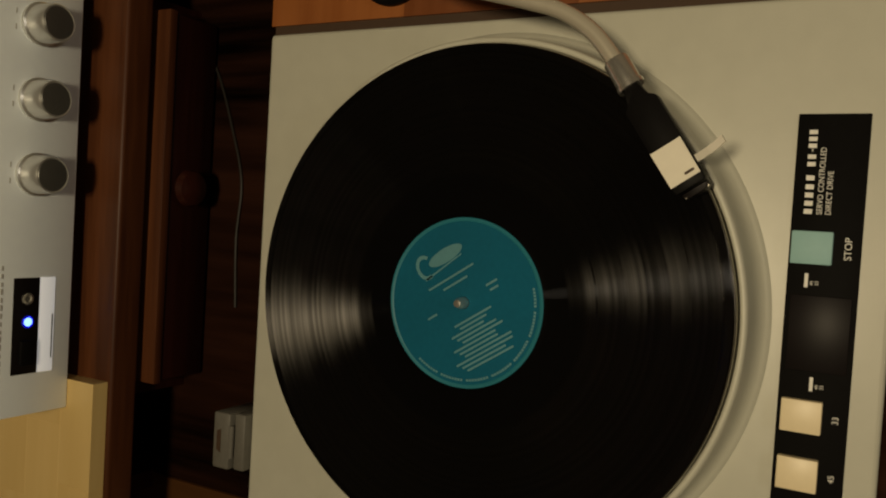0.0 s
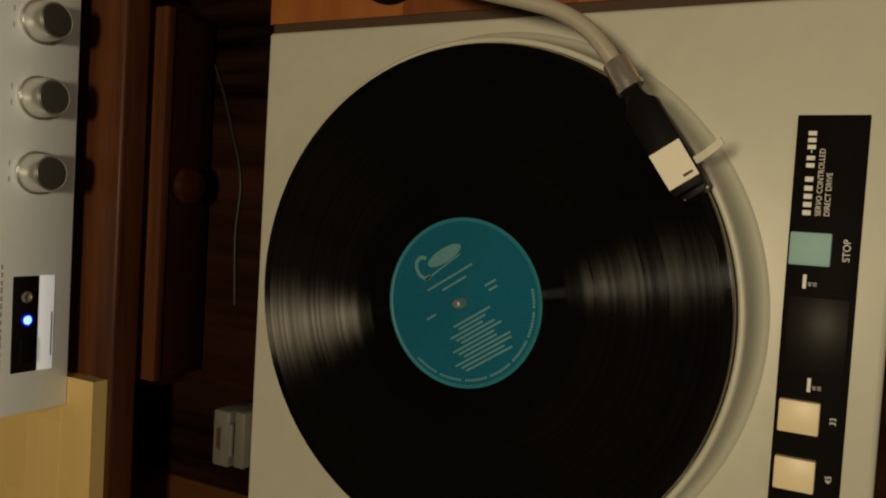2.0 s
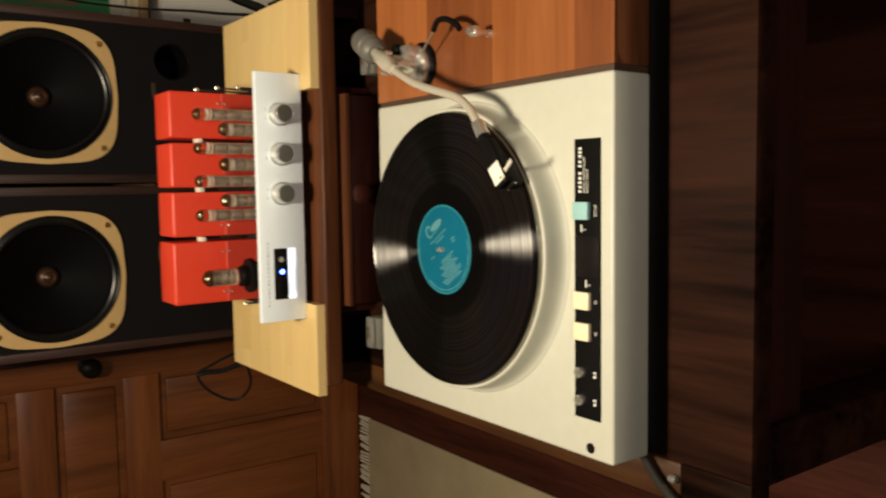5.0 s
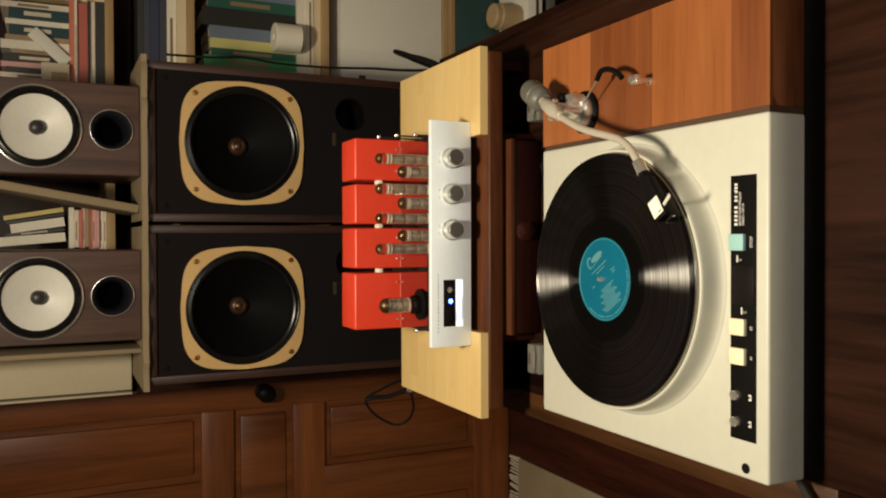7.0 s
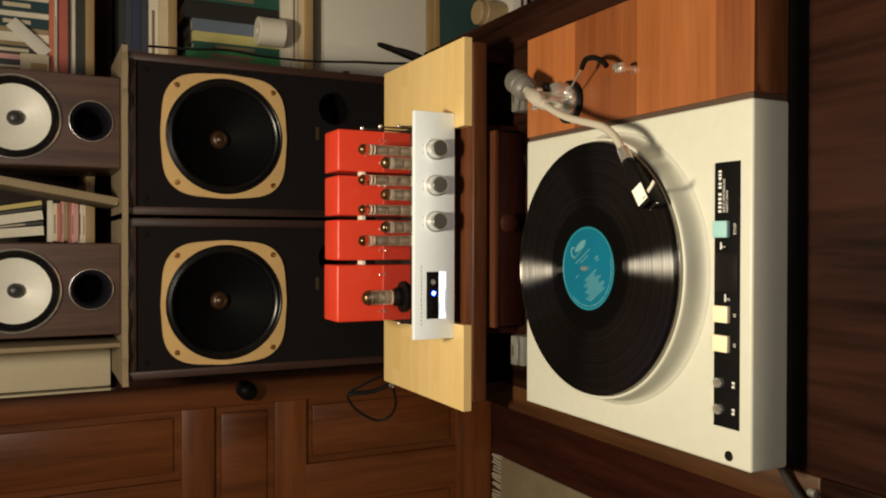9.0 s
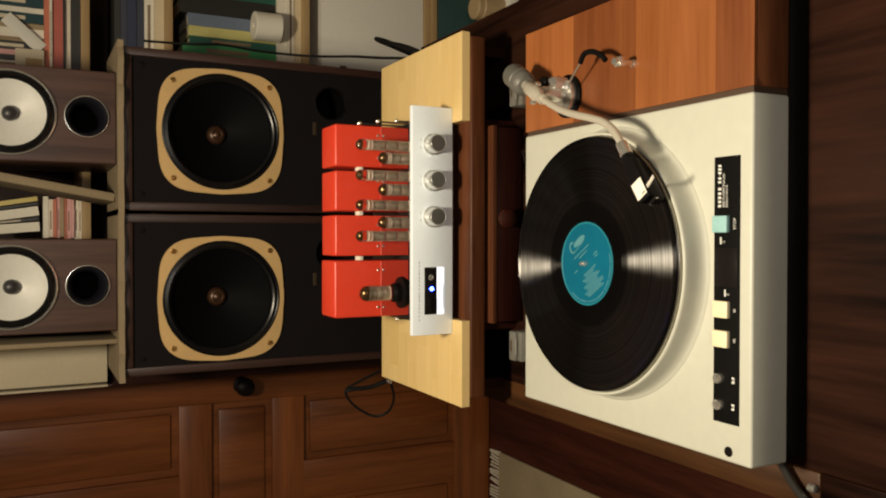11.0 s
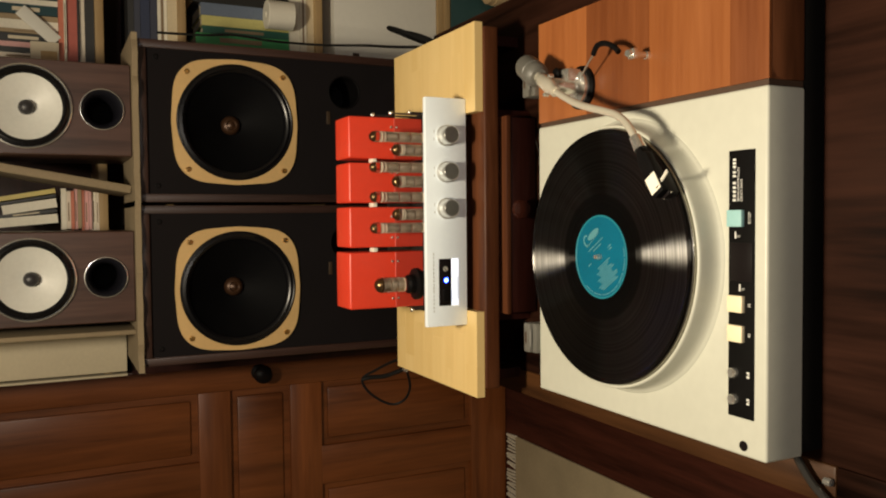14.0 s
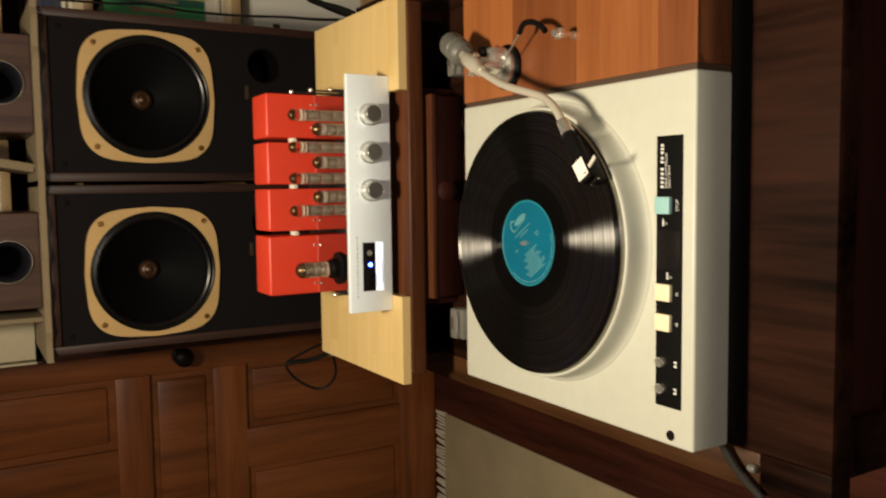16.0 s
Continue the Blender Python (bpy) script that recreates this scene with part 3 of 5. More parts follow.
# dust-cover hinges
for x in (-0.125, 0.240):
    h = part("dust_cover_hinge", box(x - 0.021, x + 0.021, PY1 + 0.011, PY1 + 0.027, -0.070, -0.024, 0.002), M["hinge"], tt, "grey plastic hinge block")
    part("hinge_bracket", box(x - 0.021, x + 0.021, PY1, PY1 + 0.010, -0.070, -0.028, 0.0015), M["hinge"], h)
    part("hinge_pin", tube([(x - 0.012, PY1 + 0.011, -0.026), (x + 0.012, PY1 + 0.011, -0.026)], 0.0022, 10, 1), M["hinge"], h)
    part("hinge_slot", prism([(-0.009, 0), (0.009, 0), (0.007, 0.004), (-0.007, 0.004)], 0, 0.0004, pose(x, PY1 + 0.019, -0.0241)), M["gap"], h)

# tonearm, one stiff piece on its base
PV = Vector((0.215, 0.084, 0))
WZ = PZ - 0.001
tb = part("arm_base", lathe([(0.028, WZ), (0.028, WZ + 0.004), (0.026, WZ + 0.006), (0, WZ + 0.006)], (PV.x, PV.y, 0)), M["black"], tt, "black round arm base")
part("arm_base_ring", lathe([(0.0225, WZ + 0.006), (0.0225, WZ + 0.012), (0.020, WZ + 0.013), (0, WZ + 0.013)], (PV.x, PV.y, 0)), M["chrome"], tb, "satin metal ring")
part("arm_pillar", lathe([(0.010, WZ + 0.012), (0.010, 0.008), (0.008, 0.012), (0, 0.012)], (PV.x, PV.y, 0), seg=32), M["chrome"], tb)
part("lift_block", box(PV.x + 0.006, PV.x + 0.022, PV.y - 0.012, PV.y + 0.004, WZ + 0.010, -0.004, 0.002), M["chrome"], tb)
part("lift_lever", tube([(0.222, 0.056, -0.012), (0.236, 0.036, -0.009), (0.246, 0.022, -0.008)], 0.0012, 8), M["chrome"], tb, "thin metal lift lever")
part("anti_skate_knob", lathe([(0.007, -0.016), (0.007, -0.006), (0.005, -0.004), (0, -0.004)], (PV.x + 0.020, PV.y + 0.018, 0), seg=24), M["black"], tb)
AZ = 0.020
arm = part("arm_tube", tube([(0.213, 0.083, AZ), (0.2035, 0.0630, AZ), (0.1828, 0.0175, AZ), (0.1672, -0.037, AZ), (0.1600, -0.0580, AZ), (0.1480, -0.0755, AZ), (0.1303, -0.0900, AZ)], 0.0044, 16, 8), M["armtube"], tt, "bent satin metal arm tube")
wayb = Vector((0.254 - 0.2035, 0.1596 - 0.063, -0.016)).normalized()
tb_turn = Matrix.Translation((0.2035, 0.063, AZ)) @ wayb.to_track_quat("Z", "Y").to_matrix().to_4x4()
part("bearing_housing", lathe([(0, 0), (0.0062, 0), (0.0068, 0.001), (0.0068, 0.006), (0.0055, 0.007), (0.0070, 0.012), (0.0092, 0.016), (0.0092, 0.046), (0.0070, 0.050), (0.0062, 0.060), (0, 0.060)], turn=tb_turn, seg=32), M["armtube"], arm)
part("counterweight", lathe([(0, 0.060), (0.0110, 0.060), (0.0150, 0.064), (0.0165, 0.068), (0.0165, 0.076), (0.0155, 0.077), (0.0155, 0.079), (0.0165, 0.080), (0.0165, 0.104), (0.0155, 0.107), (0.0140, 0.108), (0, 0.108)], turn=tb_turn, seg=40), M["hinge"], arm, "grey counterweight")
side = Vector((wayb.y, -wayb.x, 0))
for s in (-1, 1):
    q = Vector((0.2035, 0.063, AZ)) + wayb * 0.026 + side * 0.0125 * s
    part("bearing_screw", disc(0.0025, -0.004, 0.004, q, seg=16), M["chrome"], arm)
# collar and headshell
hd = Vector((-0.828, -0.560, 0)).normalized()
hturn = Matrix.Translation((0.1303, -0.0900, AZ)) @ hd.to_track_quat("Z", "Y").to_matrix().to_4x4()
part("collar", lathe([(0, -0.004), (0.0062, -0.004), (0.0066, -0.003), (0.0066, 0.010), (0.0072, 0.0105), (0.0072, 0.013), (0, 0.013)], turn=hturn, seg=32), M["chrome"], arm, "knurled metal collar")
ang = math.degrees(math.atan2(hd.y, hd.x))
hm = pose(0.1303, -0.0900, AZ, 0, 0, ang)
shell = prism([(0.012, -0.0042), (0.020, -0.0044), (0.021, -0.0062), (0.0235, -0.0088), (0.067, -0.0088), (0.072, -0.0078), (0.072, 0.0078), (0.067, 0.0088), (0.0235, 0.0088), (0.021, 0.0062), (0.020, 0.0044), (0.012, 0.0042)], -0.0045, 0.0045, hm, 0.0008)
sh = part("headshell", shell, M["black"], arm, "black headshell")
part("paper_label", prism([(0.0480, -0.0084), (0.0680, -0.0082), (0.0680, 0.0078), (0.0482, 0.0081)], 0.0046, 0.0052, hm), M["paper"], sh, "cream paper sticker")
part("sticker_print", prism([(0.0645, 0.001), (0.0658, 0.001), (0.0658, 0.006), (0.0645, 0.006)], 0.0052, 0.0054, hm), M["gap"], sh)
part("cartridge", prism([(0.048, -0.0072), (0.073, -0.0072), (0.075, -0.004), (0.075, 0.004), (0.073, 0.0072), (0.048, 0.0072)], -0.0170, -0.0046, hm, 0.0006), M["smoke"], sh, "dark phono cartridge")
lift = bmesh.new()
strip = [(0.0610, 0.0080, 0.0010), (0.0612, 0.0120, 0.0020), (0.0612, 0.0165, 0.0030), (0.0608, 0.0215, 0.0038), (0.0602, 0.0248, 0.0044)]
for (xa, ya, za), (xb, yb, zb_) in zip(strip, strip[1:]):
    q = [(xa - 0.0019, ya, za), (xa + 0.0019, ya, za), (xb + 0.0019, yb, zb_), (xb - 0.0019, yb, zb_)]
    lo = [lift.verts.new(hm @ Vector(c)) for c in q]
    hi = [lift.verts.new(hm @ (Vector(c) + Vector((0, -0.0004, 0.0012)))) for c in q]
    for f in (lo[::-1], hi, (lo[0], lo[1], hi[1], hi[0]), (lo[1], lo[2], hi[2], hi[1]), (lo[2], lo[3], hi[3], hi[2]), (lo[3], lo[0], hi[0], hi[3])):
        lift.faces.new(f)
part("finger_lift", lift, M["lift_metal"], sh, "curved bright metal finger lift")
part("cartridge_bracket", prism([(0.0725, -0.0066), (0.0742, -0.0066), (0.0742, 0.0066), (0.0725, 0.0066)], -0.0090, -0.0062, hm, 0.0003), M["steel_wire"], sh, "bright metal cartridge bracket")
# arm rest and its hook
part("arm_rest", lathe([(0.0048, WZ), (0.0048, WZ + 0.004), (0.0036, WZ + 0.005), (0.0036, -0.016), (0.0046, -0.015), (0.0046, -0.006), (0.0036, -0.004), (0, -0.004)], (0.2335, -0.044, 0), seg=28), M["chrome"], tt, "short metal arm rest post")
part("arm_clip", box(0.2275, 0.2395, -0.050, -0.038, -0.016, -0.009, 0.002), M["chrome"], tt, "small metal arm clip")
part("lift_handle", tube([(0.245, 0.024, -0.008), (0.2535, 0.013, -0.006), (0.2525, -0.004, -0.005), (0.246, -0.018, -0.006), (0.2385, -0.026, -0.007)], 0.0034, 10), M["black"], tt, "black curved lift handle")

# ---- record ----
rec = thing("record", 0, 0, -0.0018, "black vinyl record with a teal paper label on the platter", "record")
rprof = [(0.0037, -0.0017), (0.1505, -0.0017), (0.1512, -0.0008), (0.1505, 0.0001), (0.1470, 0.0002), (0.1464, -0.0002), (0.0640, -0.0002), (0.0620, -0.0003), (0.0530, -0.0003), (0.0505, -0.0002), (0.0500, 0.0001), (0.0037, 0.0001)]
part("vinyl_disc", lathe(rprof, seg=160), M["vinyl"], rec, "black grooved vinyl")
lab = part("paper_label", lathe([(0.0037, 0.0001), (0.0502, 0.0001), (0.0502, 0.0004), (0.0037, 0.0004)], seg=96), M["label"], rec, "teal paper label")
part("label_lip", lathe([(0.0478, 0.0004), (0.0484, 0.0008), (0.0498, 0.0008), (0.0502, 0.0004)], seg=96), M["label_lip"], lab, "paler teal raised rim")
# print, turned with the record
lt = pose(0, 0, 0, 0, 0, -57)


def bar(x0, x1, y0, y1):
    return box(x0, x1, y0, y1, 0.0004, 0.00055)


logo = bmesh.new()
# a plain swash, an oval and an underline
arc = [(-0.0125 + 0.0062 * math.cos(q), 0.0300 + 0.0078 * math.sin(q)) for q in [math.radians(40 + 25 * i) for i in range(11)]]
arc += [(-0.0125 + 0.0040 * math.cos(q), 0.0300 + 0.0055 * math.sin(q)) for q in [math.radians(290 - 25 * i) for i in range(11)]]
prism(arc, 0.0004, 0.00055, bm=logo)
for cx_, cy_, rx_, ry_ in ((0.003, 0.0300, 0.0125, 0.0042),):
    prism([(cx_ + rx_ * math.cos(2 * math.pi * i / 32), cy_ + ry_ * math.sin(2 * math.pi * i / 32)) for i in range(32)], 0.0004, 0.00055, bm=logo)
prism([(-0.016, 0.0225), (0.013, 0.0255), (0.013, 0.0262), (-0.016, 0.0236)], 0.0004, 0.00055, bm=logo)
logo.transform(lt)
part("logo_shape", logo, M["label_print"], lab)
for y, x0, x1 in ((0.017, -0.017, 0.017), (0.0125, -0.008, 0.010), (0.002, -0.026, -0.019), (0.002, 0.018, 0.026), (-0.0015, 0.019, 0.025)) + tuple((-0.010 - 0.0026 * i, -0.012 + 0.004 * math.sin(i * 2.1) - 0.0008 * i, 0.010 + 0.005 * math.cos(i * 1.7) + 0.0008 * i) for i in range(11)):
    b = bar(x0, x1, y - 0.0006, y + 0.0006)
    b.transform(lt)
    part("print_line", b, M["label_print"], lab)
rim = bmesh.new()
for i in range(60):
    a0 = math.radians(200 + i * 2.4)
    if i % 9 == 8:
        continue
    p = []
    for r, a in ((0.0446, a0), (0.0460, a0), (0.0460, a0 + 0.030), (0.0446, a0 + 0.030)):
        p.append((r * math.cos(a), r * math.sin(a)))
    prism(p, 0.0004, 0.00055, lt, bm=rim)
part("rim_print", rim, M["label_print"], lab)

# ---- drawer box, plank, pine boards ----
box_x0, box_x1 = -0.245, 0.355
cab = thing("drawer_riser", 0.055, 0.5, TOP, "dark red-brown wooden riser with a small drawer and open niches", "riser")
part("top_board", box(box_x0 + 0.022, box_x1 - 0.008, 0.352, 0.665, -0.0497, -0.0236, 0.003, 3), M["riser_wood"], cab, "red-brown wooden top board")
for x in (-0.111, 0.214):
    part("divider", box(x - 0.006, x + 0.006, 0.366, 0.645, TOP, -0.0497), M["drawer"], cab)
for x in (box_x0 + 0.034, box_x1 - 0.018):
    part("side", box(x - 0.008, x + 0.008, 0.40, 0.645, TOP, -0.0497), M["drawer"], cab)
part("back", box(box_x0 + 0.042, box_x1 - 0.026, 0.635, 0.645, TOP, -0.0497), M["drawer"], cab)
part("rim_board", box(-0.105, 0.208, 0.341, 0.40, -0.0650, -0.0567, 0.0012), M["riser_wood"], cab)
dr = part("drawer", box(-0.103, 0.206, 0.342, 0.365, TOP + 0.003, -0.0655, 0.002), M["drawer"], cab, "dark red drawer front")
part("drawer_knob", lathe([(0.006, 0), (0.006, 0.004), (0.013, 0.007), (0.016, 0.012), (0.014, 0.017), (0.007, 0.020), (0, 0.021)], (0.061, 0.342, -0.076), "y", seg=32), M["polished_knob"], dr, "round turned wooden knob")

for xa, xb in ((-0.236, -0.100), (0.214, 0.353)):
    pb = thing("pine_board", (xa + xb) / 2, 0.49, -0.0234, "pale laminated pine board under the amplifier's end", "board", "boards under the amplifier")
    cuts = [0.330, 0.368, 0.410, 0.449, 0.492, 0.530, 0.571, 0.612, 0.652]
    for i, (ya, yb) in enumerate(zip(cuts, cuts[1:])):
        mid = xa + (xb - xa) * (0.36, 0.71, 0.22, 0.58)[i % 4]
        for xc, xd in ((xa, mid), (mid, xb)):
            part("stave", box(xc, xd, ya, yb, -0.0234, -0.0094, 0.0002, 1), M["pine"], pb)
cab.location.y -= 0.026

# ---- valve amplifier ----
amp = thing("valve_amplifier", 0.057, 0.52, -0.0205, "valve amplifier with silver front panel, red transformer covers and glass tubes", "amplifier")
AX0, AX1, AY, AZ0, AZ1 = -0.123, 0.237, 0.386, -0.0200, 0.051
part("front_panel", box(AX0, AX1, AY, AY + 0.010, AZ0, AZ1, 0.0012), M["silver"], amp, "brushed aluminium front panel")
part("chassis", box(AX0 + 0.012, AX1 - 0.012, AY + 0.010, 0.66, AZ0 + 0.003, 0.006, 0.002), M["chassis"], amp, "black steel chassis")
for x in (0.1775, 0.1205, 0.0635):
    kn = part("knob", lathe([(0.0162, 0), (0.0165, 0.0012), (0.0165, 0.0035), (0.0148, 0.0045), (0.0142, 0.020), (0.0132, 0.0218), (0.0125, 0.0215), (0, 0.0212)], (x, AY, 0.0165), "y", 40), M["knob"], amp, "round aluminium knob")
    part("knob_face", disc(0.0122, 0.0208, 0.0218, (x, AY, 0.0165), "y", 40, 0.0004), M["knob_face"], kn, "dark grey knob face")
    tk = box(x - 0.008, x - 0.004, AY - 0.0003, AY, 0.036, 0.0368)
    box(x + 0.004, x + 0.008, AY - 0.0003, AY, 0.036, 0.0368, bm=tk)
    part("panel_print", tk, M["faint_print"], amp)
dsp = part("display", box(-0.0905, -0.016, AY - 0.0008, AY + 0.002, 0.0085, 0.0300, 0.0006), M["smoke"], amp, "black glass display window")
part("power_led", disc(0.0033, 0, 0.0012, (-0.0500, AY - 0.0008, 0.018), "y", 20, 0.0004), M["led"], dsp, "lit blue lamp")
# added glowing disc in place of the LED's halo, not an amplifier part
part("led_lens", disc(0.0050, 0, 0.0006, (-0.0500, AY - 0.0008, 0.018), "y", 28, 0.0002), M["led_lens"], dsp, "added dim blue halo round the lamp")
part("headphone_jack", lathe([(0.0045, 0), (0.0045, 0.0015), (0.003, 0.0018), (0.0028, 0.0004), (0, 0.0004)], (-0.032, AY - 0.0008, 0.019), "y", 24), M["chrome"], dsp)
part("power_switch", box(-0.084, -0.064, AY - 0.004, AY, 0.0125, 0.0245, 0.0015), M["black"], dsp)
part("glowing_strip", box(-0.0905, -0.016, AY - 0.0006, AY + 0.001, -0.0050, 0.0082, 0.0004), M["frost"], amp, "bright white label strip")
pl = box(-0.080, -0.045, AY - 0.0009, AY - 0.0006, -0.0035, -0.0025)
part("panel_print", pl, M["hinge"], amp)
ln = bmesh.new()
for i in range(16):
    box(-0.100 + i * 0.006, -0.0965 + i * 0.006 + random.uniform(-0.001, 0.001), AY - 0.0003, AY, 0.0385, 0.0400, bm=ln)
part("panel_print", ln, M["faint_print"], amp)


def cover_box(x0, x1, y0, y1, z0, z1, r=0.0035):
    b = box(x0, x1, y0, y1, z0, z1)
    top = [e for e in b.edges if not (e.verts[0].co.z < z0 + 1e-4 and e.verts[1].co.z < z0 + 1e-4)]
    bmesh.ops.bevel(b, geom=top, offset=r, segments=3, profile=0.6, affect="EDGES")
    return b


RT = 0.137
for x0, x1, zt in ((0.1475, 0.2165, RT), (0.0745, 0.1405, RT), (0.0005, 0.0675, RT), (-0.1015, -0.0075, RT + 0.001)):
    c = part("transformer_cover", cover_box(x0, x1, 0.498, 0.566, 0.006, zt), M["red"], amp, "glossy red transformer cover")
    part("lower_band", box(x0 + 0.0006, x1 - 0.0006, 0.4966, 0.4986, 0.0065, 0.0575, 0.0005, 1), M["red_dull"], c, "duller red lower cover plate")
    for xs in (x0 + 0.016, x1 - 0.016):
        for zz in (0.0530, 0.0630):
            part("cover_screw", disc(0.0020, 0, 0.0022, (xs, 0.4980, zz), "y", 12, 0.0003), M["chrome"], c)


def valve(x, y, zb, zt, r, base=M["black"], br=0.0):
    g = [(r * 0.82, zb), (r, zb + 0.006), (r, zt - r * 0.9), (r * 0.86, zt - r * 0.45), (r * 0.5, zt - r * 0.12), (r * 0.18, zt), (0, zt + 0.001)]
    v = part("tube_glass", lathe(g, (x, y, 0), seg=32), M["glass"], amp, "clear glass tube")
    v.visible_shadow = False
    part("socket", lathe([(0, zb - 0.014), (r * 1.25, zb - 0.014), (r * 1.25, zb - 0.004), (r * 1.02, zb), (0, zb)], (x, y, 0), seg=28), base, v)
    h = zt - zb
    for k in range(3):
        z0, z1 = zb + h * (0.10 + 0.21 * k), zb + h * (0.29 + 0.21 * k)
        part("anode", lathe([(0, z0), (r * 0.58, z0), (r * 0.62, z0 + 0.001), (r * 0.62, z1 - 0.001), (r * 0.58, z1), (0, z1)], (x, y, 0), seg=12), M["tubemetal"], v)
    for zz in (0.085, 0.735, 0.79):
        part("mica", disc(r * 0.88, zb + h * zz, zb + h * (zz + 0.012), (x, y, 0), seg=20, edge=0.0001), M["mica"], v)
    for sx in (-0.72, 0.72):
        part("support_wire", tube([(x + sx * r, y - r * 0.3, zb + 0.002), (x + sx * r, y - r * 0.3, zb + h * 0.80)], 0.0006, 6, 1), M["steel_wire"], v)
    part("getter_cap", lathe([(r * 0.92, zt - r * 1.05), (r * 0.92, zt - r * 0.85), (r * 0.78, zt - r * 0.48), (r * 0.44, zt - r * 0.18), (r * 0.12, zt - 0.0012), (0, zt - 0.001)], (x, y, 0), seg=24), M["getter"], v, "silvery brown tube top")
    part("heater", tube([(x, y, zb + h * 0.715), (x, y, zb + h * 0.733)], r * 0.10, 8, 1), M["heater"], v)


for x in (0.180, 0.131, 0.083, 0.033):
    valve(x, 0.458, 0.016, 0.117, 0.0088)
for x in (0.1565, 0.1065, 0.0545):
    valve(x, 0.425, 0.016, 0.092, 0.0095)
valve(-0.059, 0.452, 0.058, 0.113, 0.0125)
part("rectifier_base", lathe([(0.021, 0.006), (0.021, 0.034), (0.026, 0.036), (0.026, 0.043), (0.016, 0.045), (0.015, 0.056), (0, 0.056)], (-0.059, 0.452, 0), seg=12), M["black"], amp, "black ribbed tube base")
for x in (0.144, 0.071, -0.0035):
    part("terminal_block", box(x - 0.0035, x + 0.0035, 0.494, 0.512, 0.090, 0.098, 0.001), M["ceramic"], amp, "small white terminal block")
for x, y, z in ((0.2195, 0.50, 0.095), (0.2200, 0.47, 0.075), (0.2200, 0.45, 0.050), (-0.1040, 0.47, 0.040)):
    part("terminal", lathe([(0.0032, 0), (0.0032, 0.003), (0.0015, 0.0045), (0, 0.0045)], (x, y, z), "y", 12), M["chrome"], amp)
    part("terminal_post", box(x - 0.0012, x + 0.0012, y - 0.001, y + 0.002, 0.006, z, 0.0), M["chassis"], amp)

# set down on the pine boards
amp.location += Vector((0, -0.0255, 0.0108))


# ---- large loudspeakers ----
SY = 1.075
SB = -0.300       # underside of the loudspeakers
bench = thing("speaker_bench", 0.085, 1.2, FL, "low dark wooden bench under the large loudspeakers", "bench")
part("bench_top", box(-0.275, 0.445, 1.06, 1.37, SB - 0.03, SB - 0.0004, 0.002), M["table"], bench)
for x in (-0.25, 0.37):
    for y in (1.08, 1.30):
        part("leg", box(x, x + 0.05, y, y + 0.05, FL, SB - 0.0302, 0.003), M["table"], bench)


